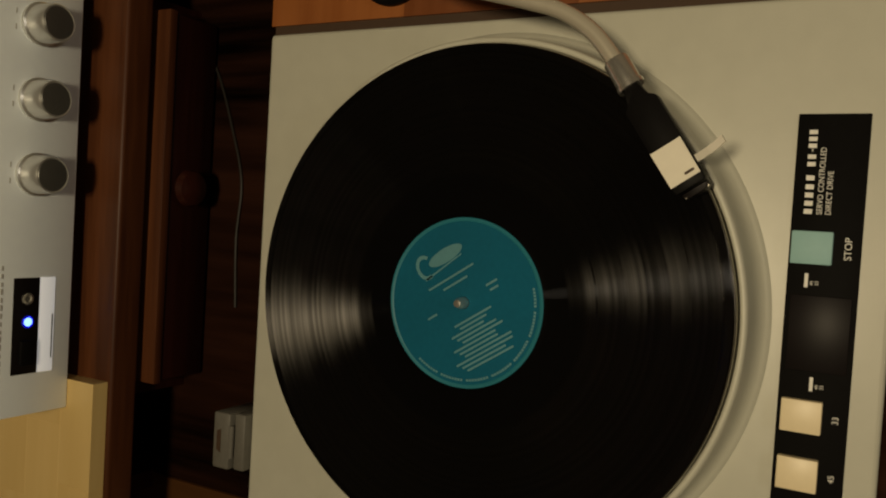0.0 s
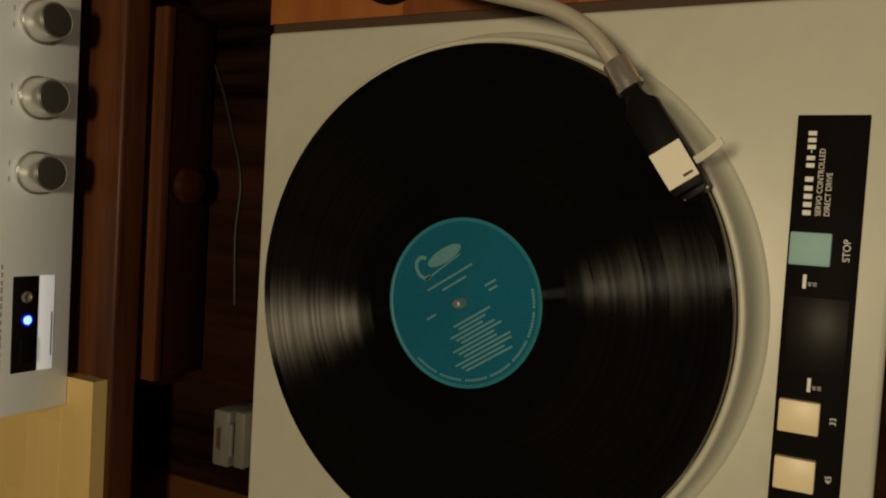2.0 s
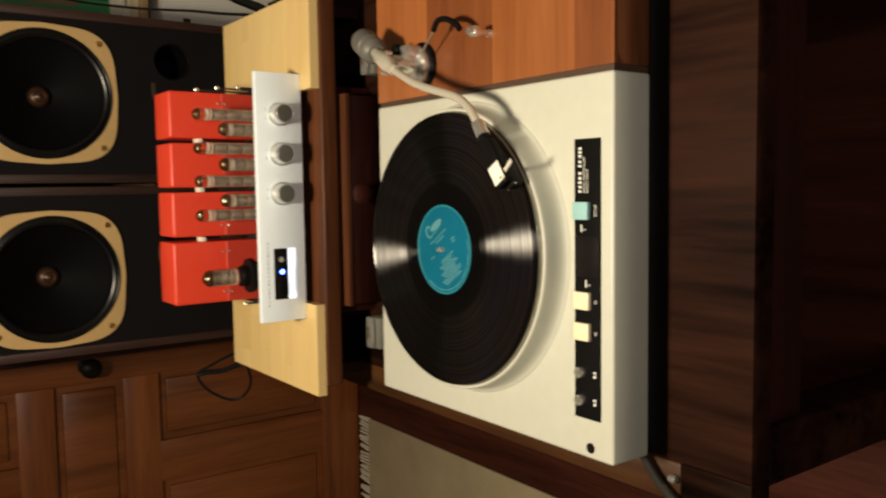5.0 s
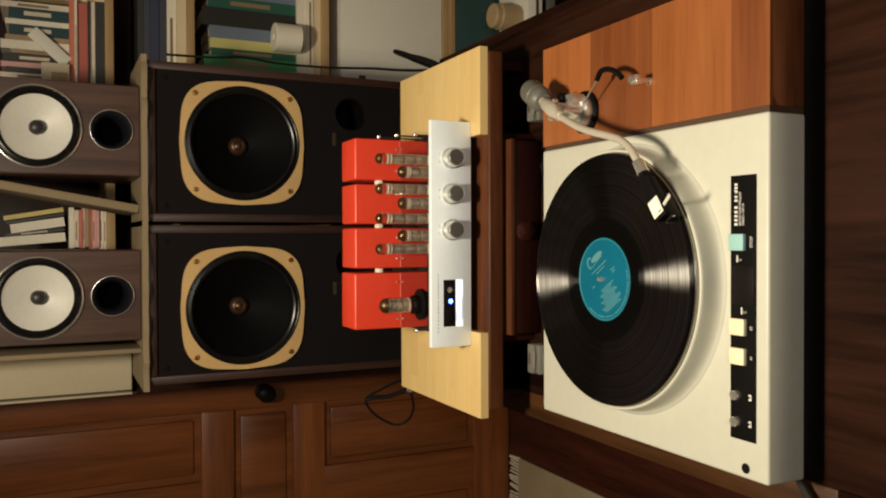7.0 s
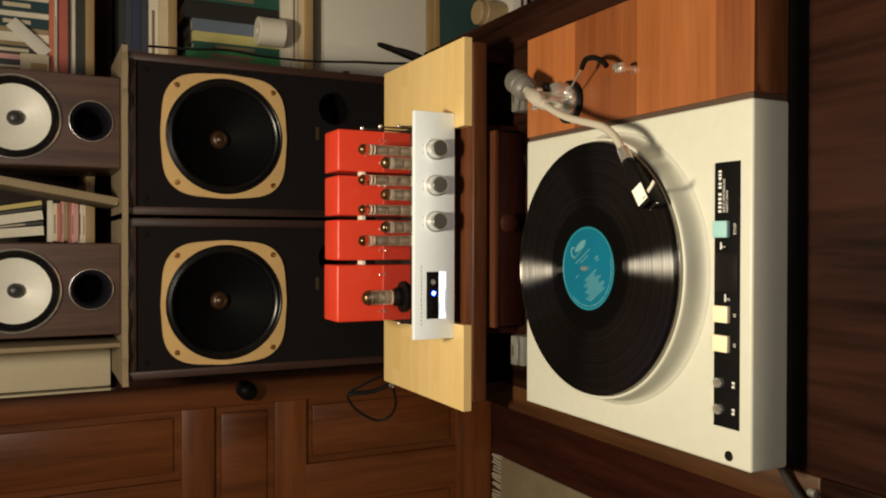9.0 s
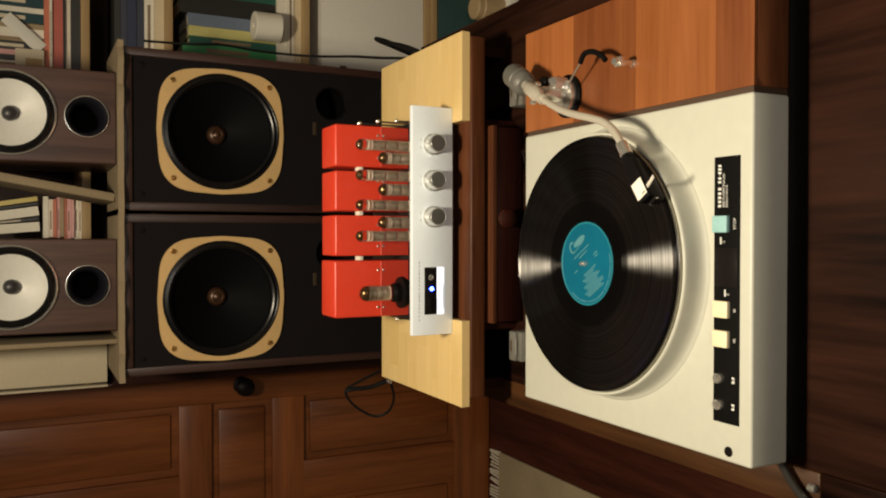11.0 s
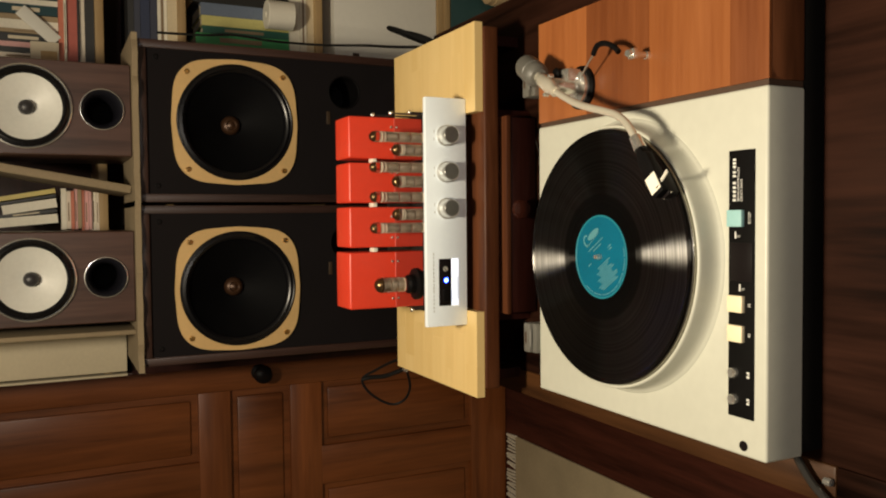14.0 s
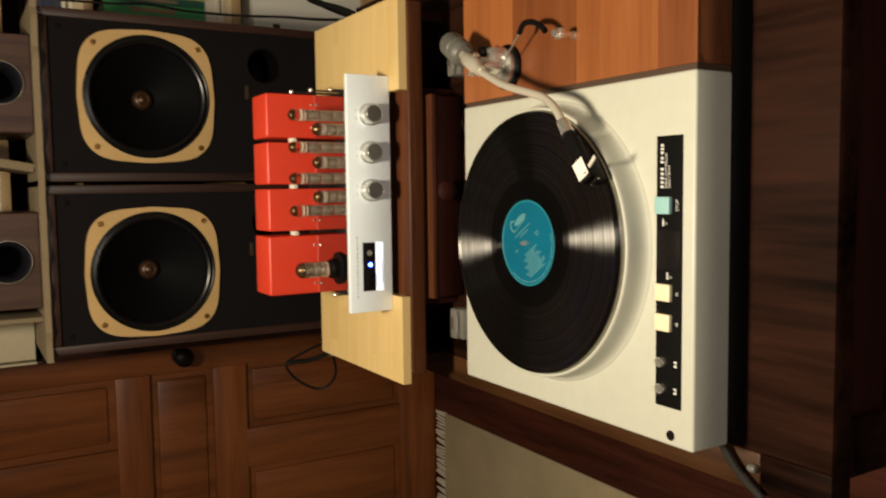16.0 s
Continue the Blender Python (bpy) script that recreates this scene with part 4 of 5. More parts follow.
def big_speaker(cx, drv, label):
    s = thing("large_loudspeaker", cx, SY + 0.127, SB, label, "loudspeaker", "large loudspeakers")
    hw, t, z1 = 0.176, 0.018, 0.411
    sides = ("side_panel", (cx - hw, cx - hw + t, SY, SY + 0.26, SB, z1)), ("side_panel", (cx + hw - t, cx + hw, SY, SY + 0.26, SB, z1)), ("top_panel", (cx - hw + t, cx + hw - t, SY + 0.0005, SY + 0.26, z1 - t, z1 - 0.0003)), ("bottom_panel", (cx - hw + t, cx + hw - t, SY + 0.0005, SY + 0.26, SB + 0.0003, SB + t)), ("back_panel", (cx - hw + t, cx + hw - t, SY + 0.25, SY + 0.258, SB + t, z1 - t))
    for nm, dims in sides:
        part(nm, box(*dims, 0.0015), M["speaker_walnut"], s, "dark walnut veneer panel")
    wz, by, dx_ = 0.202, SY + 0.006, drv
    # baffle with round holes for the driver and the port
    port = (cx + 0.087, -0.057)
    bf = bmesh.new()
    x0, x1, za, zb = cx - hw + t, cx + hw - t, SB + t, z1 - t
    split = 0.060
    def frame_hole(xa, xb, z0, z1_, hx, hz, r):
        seg = 64
        ins, out = [], []
        for i in range(seg):
            a = 2 * math.pi * i / seg
            dx, dz = math.cos(a), math.sin(a)
            ins.append(bf.verts.new((hx + r * dx, by, hz + r * dz)))
            k = min(((xb - hx) / dx if dx > 1e-9 else (xa - hx) / dx if dx < -1e-9 else 1e9), ((z1_ - hz) / dz if dz > 1e-9 else (z0 - hz) / dz if dz < -1e-9 else 1e9))
            out.append(bf.verts.new((hx + k * dx, by, hz + k * dz)))
        for px in (xa, xb):
            for pz_ in (z0, z1_):
                near = min(out, key=lambda v: (v.co.x - px) ** 2 + (v.co.z - pz_) ** 2)
                near.co = (px, by, pz_)
        deep = [bf.verts.new((v.co.x, by + 0.018, v.co.z)) for v in ins]
        for i in range(seg):
            j = (i + 1) % seg
            bf.faces.new((ins[i], out[i], out[j], ins[j]))
            bf.faces.new((ins[i], ins[j], deep[j], deep[i]))
    frame_hole(x0, x1, split, zb, cx + dx_, wz, 0.134)
    frame_hole(cx + 0.03, x1, za, split, *port, 0.037)
    box(x0, cx + 0.03, by, by + 0.004, za, split, bm=bf)
    part("baffle", bf, M["baffle"], s, "matt black baffle")
    part("bass_port", lathe([(0.040, 0.001), (0.039, 0.002), (0.0365, 0.001), (0.035, -0.11), (0, -0.11)], (port[0], by, port[1]), "y", 40), M["black"], s, "round black bass port")

    def outer(a):
        # rounded square that bulges at the four screw lugs
        c, si = abs(math.cos(a)), abs(math.sin(a))
        rr = 0.1440 / max(c, si)
        lug = abs(math.sin(2 * a))
        return min(rr, 0.1410 + 0.022 * lug ** 3)
    fr = ring_plate(outer, 0.1285, 0, 0.006, 128)
    bmesh.ops.bevel(fr, geom=[e for e in fr.edges if len(e.link_faces) == 2 and e.calc_face_angle(0) > 1.0], offset=0.0015, segments=2, affect="EDGES")
    fr.transform(Matrix.Translation((cx + dx_, by, wz)) @ AXES["y"])
    wf = part("driver_frame", fr, M["gold"], s, "gold-coloured driver frame")
    for sx in (-1, 1):
        for sz in (-1, 1):
            part("frame_screw", lathe([(0.0062, 0.0058), (0.0058, 0.0085), (0.003, 0.0088), (0.0026, 0.0074), (0, 0.0074)], (cx + dx_ + sx * 0.1075, by, wz + sz * 0.1075), "y", 16), M["brass"], wf)
    part("surround", lathe([(0.1312, 0.0055), (0.1300, 0.0074), (0.1272, 0.0078), (0.1255, 0.0066), (0.1235, 0.0072), (0.1190, 0.0084), (0.1145, 0.0066), (0.1105, 0.0010), (0.1095, -0.003)], (cx + dx_, by, wz), "y", 96), M["surround"], wf, "black rubber surround")
    part("cone", lathe([(0.1100, -0.001), (0.104, -0.006), (0.085, -0.022), (0.056, -0.042), (0.028, -0.058), (0.020, -0.062)], (cx + dx_, by, wz), "y", 96), M["cone"], wf, "black glossy cone")
    part("dome", lathe([(0.022, -0.062), (0.021, -0.054), (0.017, -0.049), (0.012, -0.047), (0.009, -0.050), (0.005, -0.048), (0, -0.045)], (cx + dx_, by, wz), "y", 40), M["copper"], wf, "copper-coloured centre")
    for sx in (-1, 1):
        for sz in (za + 0.03, zb - 0.02):
            part("grille_socket", lathe([(0.006, 0), (0.006, 0.0015), (0.004, 0.002), (0.0035, -0.003), (0, -0.003)], (cx + sx * (hw - t - 0.018), by, sz), "y", 20), M["black"], s)
    part("name_plate", box(cx + 0.010, cx + 0.040, by - 0.0015, by + 0.001, -0.021, -0.012, 0.0004), M["plate_gold"], s)
    return s


big_speaker(0.265, 0.004, "large dark walnut loudspeaker with gold-framed black driver")
big_speaker(-0.0945, -0.013, "large dark walnut loudspeaker with gold-framed black driver")

# cardboard sheets over the large loudspeakers
for cx in (0.265, -0.0945):
    out = []
    for i in range(25):
        out.append((cx - 0.186 + i * 0.0155, SY - 0.012 + 0.004 * math.sin(i * 1.3 + cx * 9) + random.uniform(-0.003, 0.003)))
    out += [(cx + 0.186, SY + 0.25), (cx - 0.186, SY + 0.25)]
    solo("cardboard_sheet", prism(out, 0.411, 0.423), M["mat"], "worn cream cardboard sheet on the large loudspeaker", "cardboard", "cardboard sheets")

# ---- small monitors ----


def monitor(cx):
    s = thing("small_loudspeaker", cx, SY + 0.15, 0.423, "small brown loudspeaker with pale cone and bass port", "loudspeaker", "small loudspeakers")
    y, hw, z0, z1 = SY + 0.012, 0.0985, 0.423, 0.79
    wz, pz = 0.626, 0.482
    cabinet = box(cx - hw, cx + hw, y + 0.0005, y + 0.26, z0, z1, 0.004)
    front = [f for f in cabinet.faces if f.normal.y < -0.99 and f.calc_area() > 0.02]
    bmesh.ops.delete(cabinet, geom=front, context="FACES_ONLY")
    part("cabinet", cabinet, M["monitor_wood"], s, "brown wood-veneer cabinet")
    face = bmesh.new()
    xa, xb, mid = cx - hw + 0.003, cx + hw - 0.003, 0.5315
    for hz, r, za, zb, dip in ((wz, 0.0835, mid, z1 - 0.003, 0.03), (pz, 0.0400, z0 + 0.003, mid, 0.12)):
        ring, edge, deep = [], [], []
        for i in range(72):
            a = 2 * math.pi * i / 72
            c, d = math.cos(a), math.sin(a)
            k = min((xb - cx) / c if c > 1e-9 else (xa - cx) / c if c < -1e-9 else 1e9, (zb - hz) / d if d > 1e-9 else (za - hz) / d if d < -1e-9 else 1e9)
            ring.append(face.verts.new((cx + r * c, y, hz + r * d)))
            edge.append(face.verts.new((cx + k * c, y, hz + k * d)))
            deep.append(face.verts.new((cx + r * c, y + dip, hz + r * d)))
        for px in (xa, xb):
            for qz in (za, zb):
                near = min(edge, key=lambda v: (v.co.x - px) ** 2 + (v.co.z - qz) ** 2)
                near.co = (px, y, qz)
        for i in range(72):
            j = (i + 1) % 72
            face.faces.new((ring[i], edge[i], edge[j], ring[j]))
            face.faces.new((ring[i], ring[j], deep[j], deep[i]))
    part("front_panel", face, M["monitor_wood"], s, "brown wood-veneer front with round openings")
    tr = part("woofer_ring", lathe([(0.086, 0), (0.0875, 0.003), (0.0868, 0.0055), (0.0845, 0.0062), (0.083, 0.004), (0.082, 0)], (cx, y, wz), "y", 80), M["chrome"], s, "silver trim ring")
    part("surround", lathe([(0.0842, 0.003), (0.080, 0.0055), (0.075, 0.0070), (0.070, 0.0035), (0.0672, -0.003)], (cx, y, wz), "y", 80), M["surround"], tr, "black rubber surround")
    part("cone", lathe([(0.0684, -0.001), (0.0665, -0.0025), (0.050, -0.0095), (0.032, -0.0165), (0.014, -0.0225), (0, -0.0235)], (cx, y, wz), "y", 80), M["white_cone"], tr, "pale metal cone")
    part("phase_plug", lathe([(0.0155, -0.0225), (0.0150, -0.012), (0.0125, -0.006), (0.007, -0.0025), (0, -0.0015)], (cx, y, wz), "y", 32), M["darkgrey"], tr, "dark centre plug")
    pr = part("port_ring", lathe([(0.0425, 0), (0.0435, 0.002), (0.042, 0.004), (0.037, 0.001), (0.032, -0.008), (0.0290, -0.020), (0.0282, -0.10)], (cx, y, pz), "y", 56), M["port_black"], s, "dark flared port")
    part("port_trim", lathe([(0.0425, 0.0015), (0.0437, 0.0045), (0.0420, 0.0048), (0.0412, 0.003)], (cx, y, pz), "y", 56), M["chrome"], pr, "thin silver rim")
    part("port_hole", lathe([(0.0288, -0.099), (0.0286, -0.10), (0, -0.10)], (cx, y, pz), "y", 40), M["rubber"], pr, "black opening")
    part("tweeter_plate", lathe([(0.045, 0), (0.045, 0.003), (0.030, 0.004), (0.014, 0.001), (0.012, 0.004), (0, 0.008)], (cx, y, 0.742), "y", 40), M["darkgrey"], s)


monitor(0.2855)
monitor(-0.0715)

# ---- bookcase behind ----
BY = 1.40
bc = thing("bookcase", 0.5, 1.57, FL, "pale wooden bookcase filled with books and papers", "bookcase")
part("side_panel", box(-0.340, -0.3345, BY - 0.02, Y1 - 0.004, 0.42, 1.3, 0.001), M["cream"], bc, "cream side panel")
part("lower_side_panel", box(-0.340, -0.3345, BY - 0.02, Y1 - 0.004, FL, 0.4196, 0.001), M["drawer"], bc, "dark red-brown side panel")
part("side_panel", box(1.30, 1.318, BY, Y1 - 0.004, FL, 1.3, 0.001), M["cream"], bc)
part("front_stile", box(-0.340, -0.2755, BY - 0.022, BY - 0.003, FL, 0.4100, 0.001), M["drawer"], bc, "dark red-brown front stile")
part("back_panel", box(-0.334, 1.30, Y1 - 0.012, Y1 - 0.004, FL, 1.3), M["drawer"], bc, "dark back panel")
part("upright", box(-0.322, -0.190, 1.345, 1.375, 0.424, 1.3, 0.001), M["cream"], bc, "cream painted upright")
part("divider", box(-0.200, -0.190, 1.10, 1.344, 0.4235, 0.86, 0.001), M["mat"], bc, "thin pale brown divider")
for z in (-0.505, -0.108, 0.258, 0.455, 0.85):
    part("shelf", box(-0.334, 1.30, BY, Y1 - 0.012, z, z + 0.02, 0.001), M["shelf"], bc, "pale wooden shelf")

COL = [(0.66, 0.55, 0.36), (0.46, 0.115, 0.085), (0.03, 0.04, 0.08), (0.70, 0.62, 0.50), (0.045, 0.05, 0.075), (0.55, 0.17, 0.10), (0.78, 0.73, 0.60), (0.03, 0.03, 0.03), (0.34, 0.25, 0.14), (0.66, 0.36, 0.34), (0.008, 0.045, 0.055), (0.62, 0.50, 0.16)]


def book(x0, x1, y0, d, z0, z1, ci, label, tilt=0.0, flat=False):
    """A bound book: covers, a block of pages and bars for the print on its spine."""
    b = thing("book", (x0 + x1) / 2, y0 + d / 2, z0, label, "book", "books on the shelves")
    col = cover("cloth_%d" % ci, COL[ci]) if isinstance(ci, int) else ci
    t = min(0.0022, (x1 - x0) * 0.2, (z1 - z0) * 0.3)
    c = bmesh.new()
    if flat:
        box(x0, x1, y0, y0 + d, z0, z0 + t, bm=c)
        box(x0, x1, y0, y0 + d, z1 - t, z1, bm=c)
        box(x0, x1, y0, y0 + t, z0 + t, z1 - t, bm=c)
        pg = box(x0 + 0.004, x1 - 0.004, y0 + t, y0 + d - 0.003, z0 + t, z1 - t)
        pr = box(x0 + (x1 - x0) * 0.2, x0 + (x1 - x0) * 0.7, y0 - 0.0004, y0, z0 + (z1 - z0) * 0.35, z0 + (z1 - z0) * 0.65)
    else:
        box(x0, x0 + t, y0, y0 + d, z0, z1, bm=c)
        box(x1 - t, x1, y0, y0 + d, z0, z1, bm=c)
        box(x0 + t, x1 - t, y0, y0 + t, z0, z1, bm=c)
        pg = box(x0 + t, x1 - t, y0 + t, y0 + d - 0.003, z0 + 0.003, z1 - 0.003)
        pr = box(x0 + (x1 - x0) * 0.3, x0 + (x1 - x0) * 0.7, y0 - 0.0004, y0, z0 + (z1 - z0) * 0.3, z0 + (z1 - z0) * 0.75)
    part("cover", c, col, b)
    part("pages", pg, M["page"], b)
    if random.random() < 0.45:
        part("spine_print", pr, M["page"] if sum(COL[ci] if isinstance(ci, int) else (0.3, 0.3, 0.3)) < 0.6 else M["page_shade"], b)
    if tilt:
        b.rotation_euler = (0, radians(tilt), 0)
    return b


# between and beside the small monitors, standing on the shelf
def row(x, x_end, z, hmin, hmax, cols, y=BY + 0.01):
    i = 0
    while x < x_end - 0.006:
        w = random.uniform(0.010, 0.026)
        w = min(w, x_end - x)
        book(x, x + w - 0.0006, y + random.uniform(0, 0.02), 0.16, z, z + random.uniform(hmin, hmax), cols[i % len(cols)], "worn book standing upright on the shelf")
        x += w
        i += 1


z = 0.4755
for h, ci in ((0.008, 3), (0.009, 6), (0.007, 9), (0.010, 9), (0.006, 5), (0.009, 8), (0.007, 9), (0.008, 5), (0.010, 3), (0.012, 6)):
    book(0.030 + random.uniform(-0.004, 0.004), 0.128 + random.uniform(-0.006, 0.004), BY + 0.005 + random.uniform(0, 0.01), 0.13, z, z + h - 0.0005, ci, "thin pink or cream booklet in a flat pile", flat=True)
    z += h
for x0, x1, za, zb_, ci, ti in ((0.046, 0.068, 0.569, 0.715, 6, 5), (0.072, 0.080, 0.570, 0.700, 7, 7), (0.084, 0.106, 0.571, 0.690, 6, 9), (0.110, 0.116, 0.572, 0.70, 7, 10), (0.119, 0.130, 0.573, 0.705, 11, 10)):
    book(x0, x1, BY + 0.01 + random.uniform(0, 0.008), 0.12, za, zb_, ci, "worn booklet leaning on a flat pile", tilt=-ti)
lb = box(-0.009, 0.009, 1.13, 1.38, 0.0, 0.40, 0.002)
lb.transform(pose(0.118, 0, 0.424, 0, 10, 0))
solo("leaning_board", lb, M["mat"], "thin pale board leaning between the small loudspeakers", "board")
z = 0.4755
for h, ci in ((0.022, 7), (0.012, 3), (0.005, 7), (0.024, 1), (0.006, 6), (0.012, 5)):
    book(0.425, 0.64 + random.uniform(-0.01, 0.01), BY + 0.006 + random.uniform(0, 0.012), 0.17, z, z + h - 0.0005, ci, "book lying flat in a pile on the shelf", flat=True)
    z += h
x = 0.424
for w, h, ci in ((0.016, 0.150, 7), (0.016, 0.152, 3), (0.013, 0.140, 7), (0.014, 0.150, 9), (0.020, 0.146, 7), (0.010, 0.128, 8), (0.022, 0.150, 6), (0.014, 0.140, 8), (0.024, 0.132, 10), (0.014, 0.140, 6), (0.026, 0.132, 10), (0.016, 0.15, 3)):
    book(x, x + w - 0.0006, BY + 0.020 + random.uniform(0, 0.01), 0.15, z, z + h, ci, "small worn book standing on a pile of flat books")
    x += w
cb = thing("card_box", 0.455, BY + 0.006, z, "small cream card box standing on a pile of books", "box")
part("box_body", box(0.424, 0.480, BY - 0.006, BY + 0.016, z, z + 0.062, 0.001), M["page"], cb)
part("flap", box(0.426, 0.458, BY - 0.0085, BY - 0.0062, z + 0.004, z + 0.040, 0.0005), M["shelf"], cb, "tan card flap")
sl = box(-0.015, 0.015, -0.002, 0.002, 0.0, 0.105, 0.001)
sl.transform(pose(0.486, BY + 0.012, z + 0.004, 0, 42, 0))
solo("grey_sleeve", sl, M["grey_panel"], "grey plastic sleeve leaning on small books", "sleeve")
row(0.645, 0.95, 0.475, 0.13, 0.22, [0, 3, 1, 4, 8, 7])
# flat books below
for z0, z1, ci in ((0.278, 0.302, 0), (0.302, 0.326, 6), (0.326, 0.345, 4), (0.345, 0.368, 2), (0.368, 0.383, 4), (0.383, 0.398, 7)):
    book(0.40 + random.uniform(-0.01, 0.01), 0.72, BY + 0.01 + random.uniform(0, 0.012), 0.2, z0, z1 - 0.0006, ci, "book lying flat in a pile on the shelf", flat=True)
# pale flat volumes with upright green and blue ones on top
for z0, z1, ci in ((-0.088, -0.066, 0), (-0.066, -0.048, 6), (-0.048, -0.020, 6)):
    book(0.46, 0.82, BY + 0.012 + random.uniform(0, 0.01), 0.22, z0, z1 - 0.0006, ci, "pale book lying flat on the shelf", flat=True)
GREEN, TEALB, YEL, BLU, DARKC = cover("green_cloth", (0.05, 0.30, 0.10)), cover("dark_green_cloth", (0.02, 0.10, 0.07)), cover("yellow_green_cloth", (0.58, 0.54, 0.20)), cover("slate_blue_cloth", (0.15, 0.19, 0.26)), cover("near_black_cloth", (0.02, 0.02, 0.018))
x = 0.512
for w, m_, h in ((0.032, GREEN, 0.250), (0.020, TEALB, 0.232), (0.027, YEL, 0.234), (0.033, BLU, 0.236), (0.048, DARKC, 0.255), (0.03, TEALB, 0.24), (0.04, BLU, 0.22)):
    book(x, x + w - 0.0006, BY + 0.03, 0.16, -0.0204, -0.0204 + h, m_, "slim book standing on a pile of pale books")
    x += w
solo("paper_roll", lathe([(0, -0.035), (0.036, -0.035), (0.038, -0.033), (0.038, 0.036), (0.036, 0.038), (0.010, 0.038), (0.010, 0.030), (0, 0.030)], (0.598, BY - 0.012, 0.0146), "z"), M["paper"], "white paper roll standing in front of the books", "paper roll")
# large grey box file with a pale edge
gb = thing("grey_box_file", 0.66, BY + 0.1, -0.485, "large plain grey card box file on the shelf", "box file")
part("box_body", box(0.47, 0.86, BY + 0.012, BY + 0.20, -0.465, -0.146, 0.003), M["grey_panel"], gb)
part("box_edge", box(0.47, 0.86, BY + 0.004, BY + 0.20, -0.485, -0.4655, 0.001), M["shelf"], gb, "pale wooden edge")
part("box_slot", box(0.50, 0.52, BY + 0.0112, BY + 0.012, -0.22, -0.20), M["gap"], gb)
# boxes and papers low beside the table
book(0.60, 0.86, BY + 0.02, 0.2, -0.88, -0.86, 0, "pale book lying flat", flat=True)

# low pile in front of the bookcase
st = thing("storage_box", 0.76, 1.30, FL, "dark closed storage box on the floor by the bookcase", "box")
part("box_body", box(0.55, 0.92, 1.20, 1.39, FL, -0.785, 0.004), M["darkgrey"], st)
part("lid", box(0.545, 0.925, 1.195, 1.392, -0.7848, -0.760, 0.003), M["black"], st)
dv = thing("small_device", 0.78, 1.28, -0.76, "grey and black small device lying on a storage box", "device")
part("casing", box(0.595, 0.90, 1.21, 1.37, -0.760, -0.690, 0.003), M["black"], dv)
part("front_strip", box(0.605, 0.89, 1.2075, 1.2098, -0.735, -0.705, 0.0006), M["hinge"], dv)
part("top_sheet", box(0.590, 0.90, 1.205, 1.37, -0.6898, -0.640, 0.002), M["grey_panel"], dv, "pale grey top")
part("slot", box(0.62, 0.74, 1.2035, 1.2048, -0.676, -0.668), M["gap"], dv)
solo("tan_tin", lathe([(0, -0.640), (0.036, -0.640), (0.038, -0.637), (0.038, -0.575), (0.035, -0.572), (0.035, -0.556), (0.030, -0.552), (0, -0.552)], (0.695, 1.262, 0)), cover("tan_card", (0.42, 0.30, 0.16)), "tan round tin on a small device", "tin")
solo("teal_folder", box(0.60, 0.95, 1.3925, 1.3985, FL, -0.505, 0.001), cover("dark_teal_card", (0.015, 0.05, 0.05)), "dark teal folder standing behind the storage box", "folder")
# ---- cables ----
solo("black_cable", tube([(0.385, 0.66, TOP + 0.003), (0.395, 0.74, -0.05), (0.42, 0.86, -0.035), (0.447, 1.00, -0.03), (0.456, 1.06, 0.02), (0.458, 1.07, 0.12), (0.466, 1.08, 0.20), (0.462, 1.09, 0.27), (0.470, 1.14, 0.36)], 0.0028, 8), M["cable"], "thin black cable hanging beside the loudspeaker", "cable")
solo("black_cable", tube([(0.385, 0.655, TOP + 0.006), (0.406, 0.69, -0.075), (0.424, 0.720, -0.048), (0.434, 0.76, -0.050), (0.410, 0.80, -0.20)], 0.0046, 8), M["cable"], "black cable loop behind the pine board", "cable")
solo("black_cable", tube([(0.375, 0.640, TOP + 0.006), (0.398, 0.67, -0.095), (0.414, 0.700, -0.070), (0.422, 0.74, -0.068), (0.402, 0.78, -0.20)], 0.0050, 8), M["cable"], "black cable loop behind the pine board", "cable")
solo("black_cable", tube([(-0.225, 0.685, TOP + 0.003), (-0.252, 0.80, -0.075), (-0.284, 0.86, -0.040), (-0.303, 0.88, -0.020), (-0.330, 0.88, -0.032), (-0.352, 0.87, -0.058), (-0.362, 0.86, -0.085), (-0.350, 0.845, -0.106), (-0.318, 0.82, -0.108), (-0.275, 0.792, -0.088)], 0.0028, 8), M["cable"], "black cable hanging over the table edge", "cable")
dc = thing("black_cable", -0.27, 0.83, TOP, "thick black cable with a bright plug at the table edge", "cable")
part("lead", tube([(-0.215, 0.665, TOP + 0.005), (-0.258, 0.77, -0.100), (-0.290, 0.83, -0.060), (-0.298, 0.865, -0.034), (-0.303, 0.878, -0.020)], 0.0050, 8), M["cable"], dc)
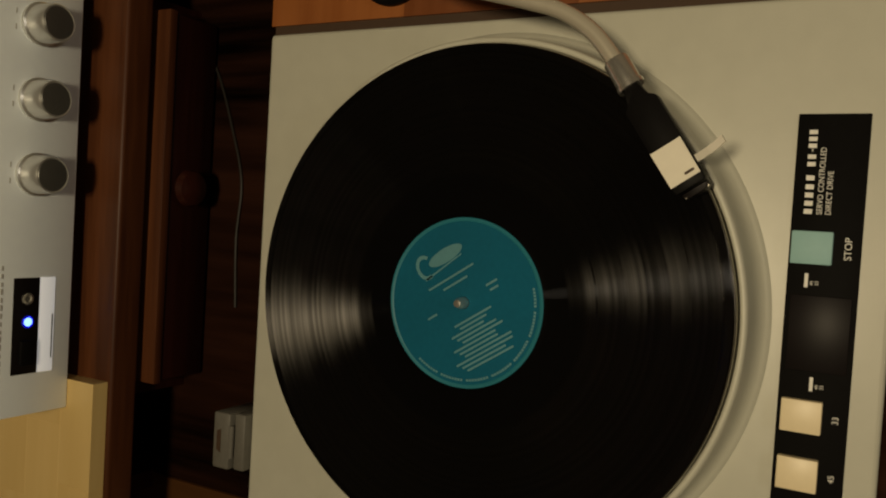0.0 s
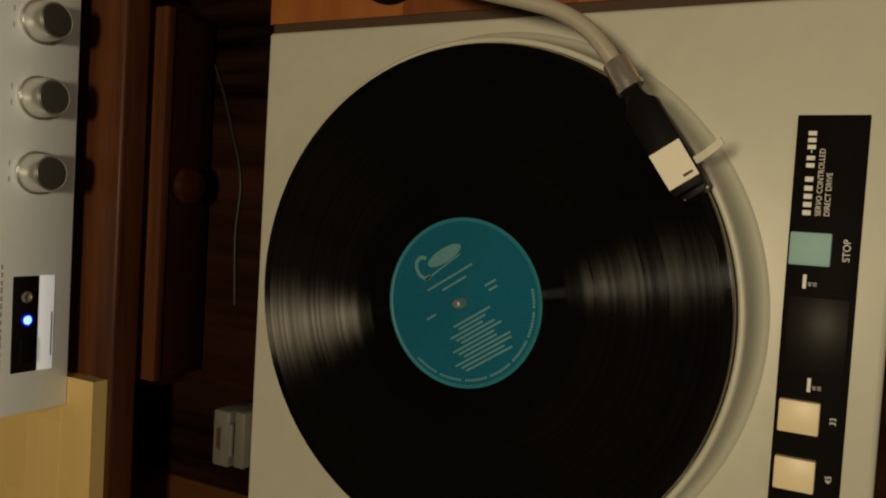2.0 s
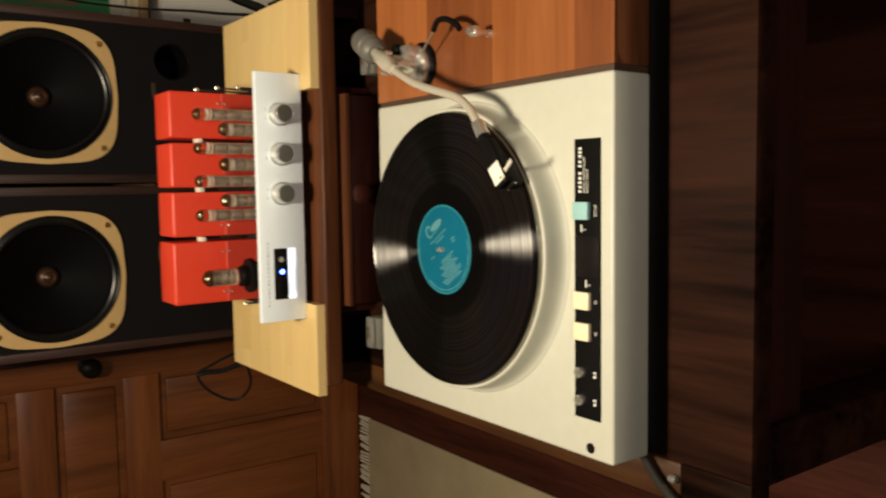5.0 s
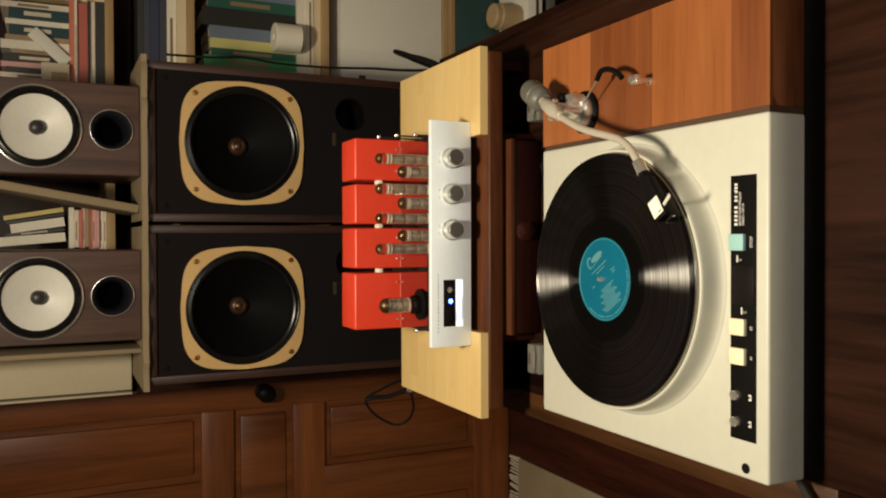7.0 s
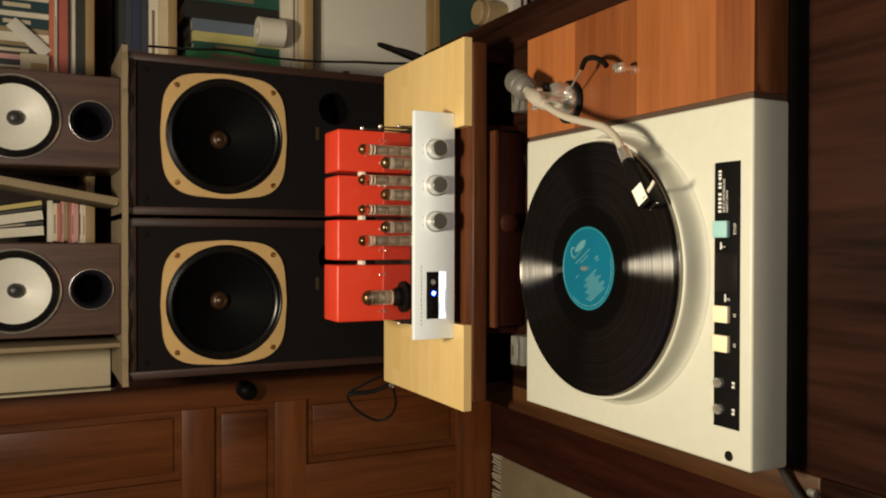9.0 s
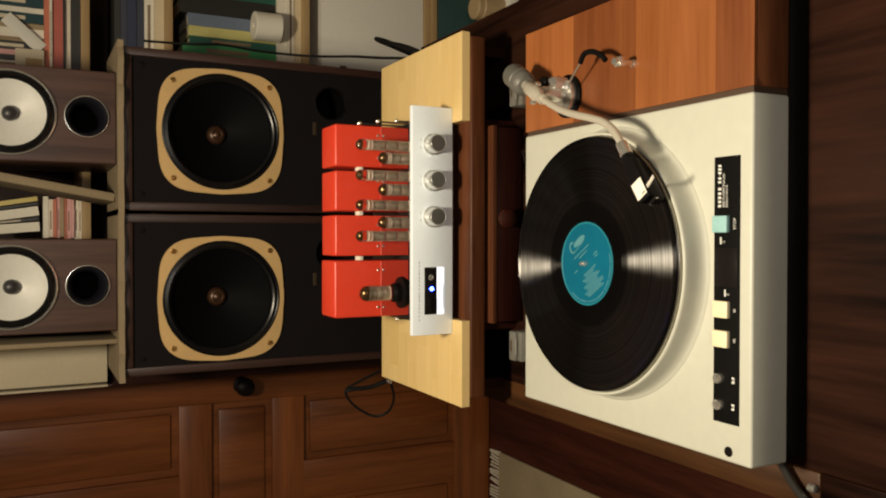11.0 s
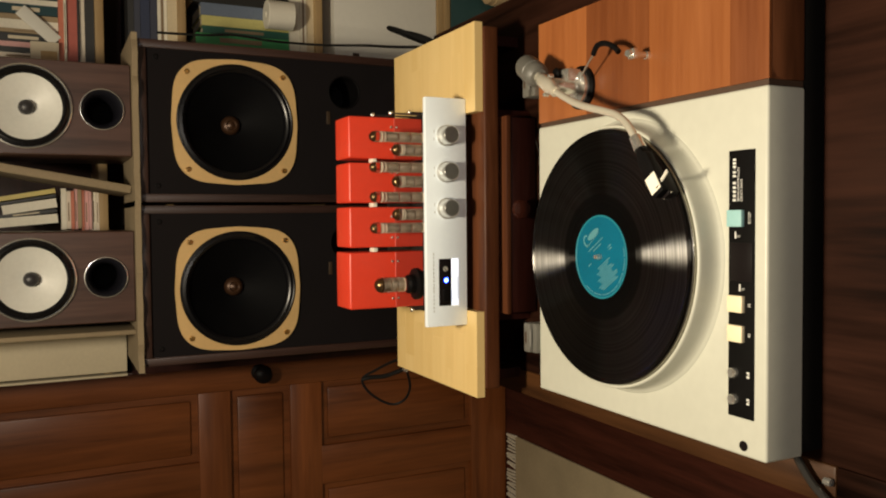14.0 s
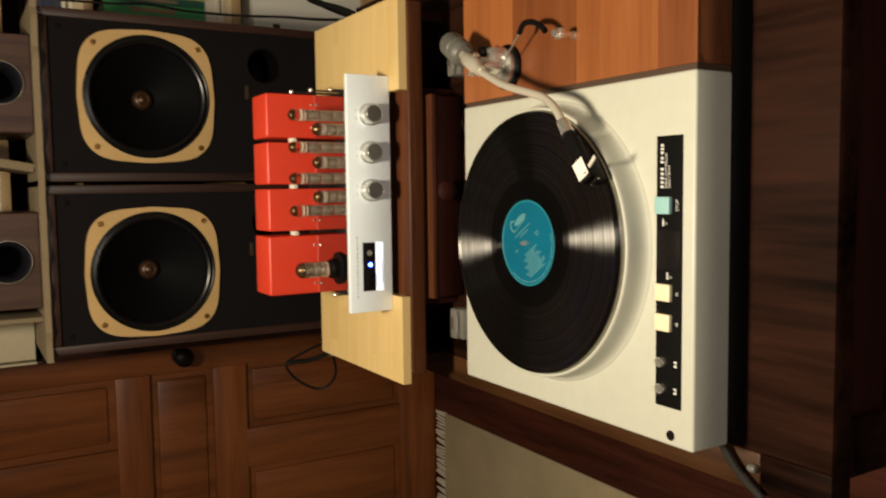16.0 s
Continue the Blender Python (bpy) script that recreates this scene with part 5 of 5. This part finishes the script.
part("plug", lathe([(0, -0.005), (0.0045, -0.005), (0.005, 0), (0.0045, 0.006), (0, 0.007)], (-0.272, 0.785, -0.082), "y", 20), M["chrome"], dc, "small bright metal plug")
solo("thin_wire", tube([(0.19, 0.330, TOP + 0.002), (0.16, 0.312, TOP + 0.002), (0.12, 0.296, TOP + 0.002), (0.07, 0.281, TOP + 0.002), (0.02, 0.284, TOP + 0.002), (-0.04, 0.281, TOP + 0.002)], 0.0012, 6), M["greycable"], "thin grey wire lying behind the turntable", "wire")
pc = thing("plug_cable", -0.22, -0.22, TOP, "grey cable with a metal plug lying by the turntable", "cable")
part("lead", tube([(-0.17, -0.17, TOP + 0.006), (-0.205, -0.195, TOP + 0.010), (-0.228, -0.215, TOP + 0.010), (-0.243, -0.235, TOP + 0.008), (-0.262, -0.262, TOP + 0.004), (-0.275, -0.28, TOP - 0.04), (-0.28, -0.285, TOP - 0.2)], 0.0042, 10), M["greycable"], pc)
part("plug", lathe([(0, -0.004), (0.004, -0.004), (0.0045, 0), (0.004, 0.004), (0, 0.005)], (-0.2225, -0.228, TOP + 0.004), "y", 20), M["chrome"], pc, "small bright metal plug")

# ceiling lamp body above the table
cl = thing("ceiling_lamp", 0.04, -0.24, 1.41, "round white ceiling lamp", "lamp")
part("lamp_plate", lathe([(0, 1.41), (0.22, 1.41), (0.23, 1.42), (0.23, 1.44), (0.06, 1.455), (0.012, 1.455), (0.012, 1.66), (0, 1.66)], (0.04, -0.24, 0)), M["ceiling"], cl)
wl = thing("wall_lamp", 0.35, Y0, 1.0, "small white wall lamp with an open shade", "lamp")
part("wall_plate", box(0.29, 0.41, Y0, Y0 + 0.02, 1.0, 1.16, 0.004), M["ceiling"], wl)
part("shade", lathe([(0.17, 0.0), (0.175, 0.002), (0.10, -0.085), (0.03, -0.09), (0.03, -0.084), (0.095, -0.079)], turn=Matrix.Translation((0.35, -2.055, 1.062)) @ Matrix.Rotation(radians(-118), 4, "X")), M["ceiling"], wl)
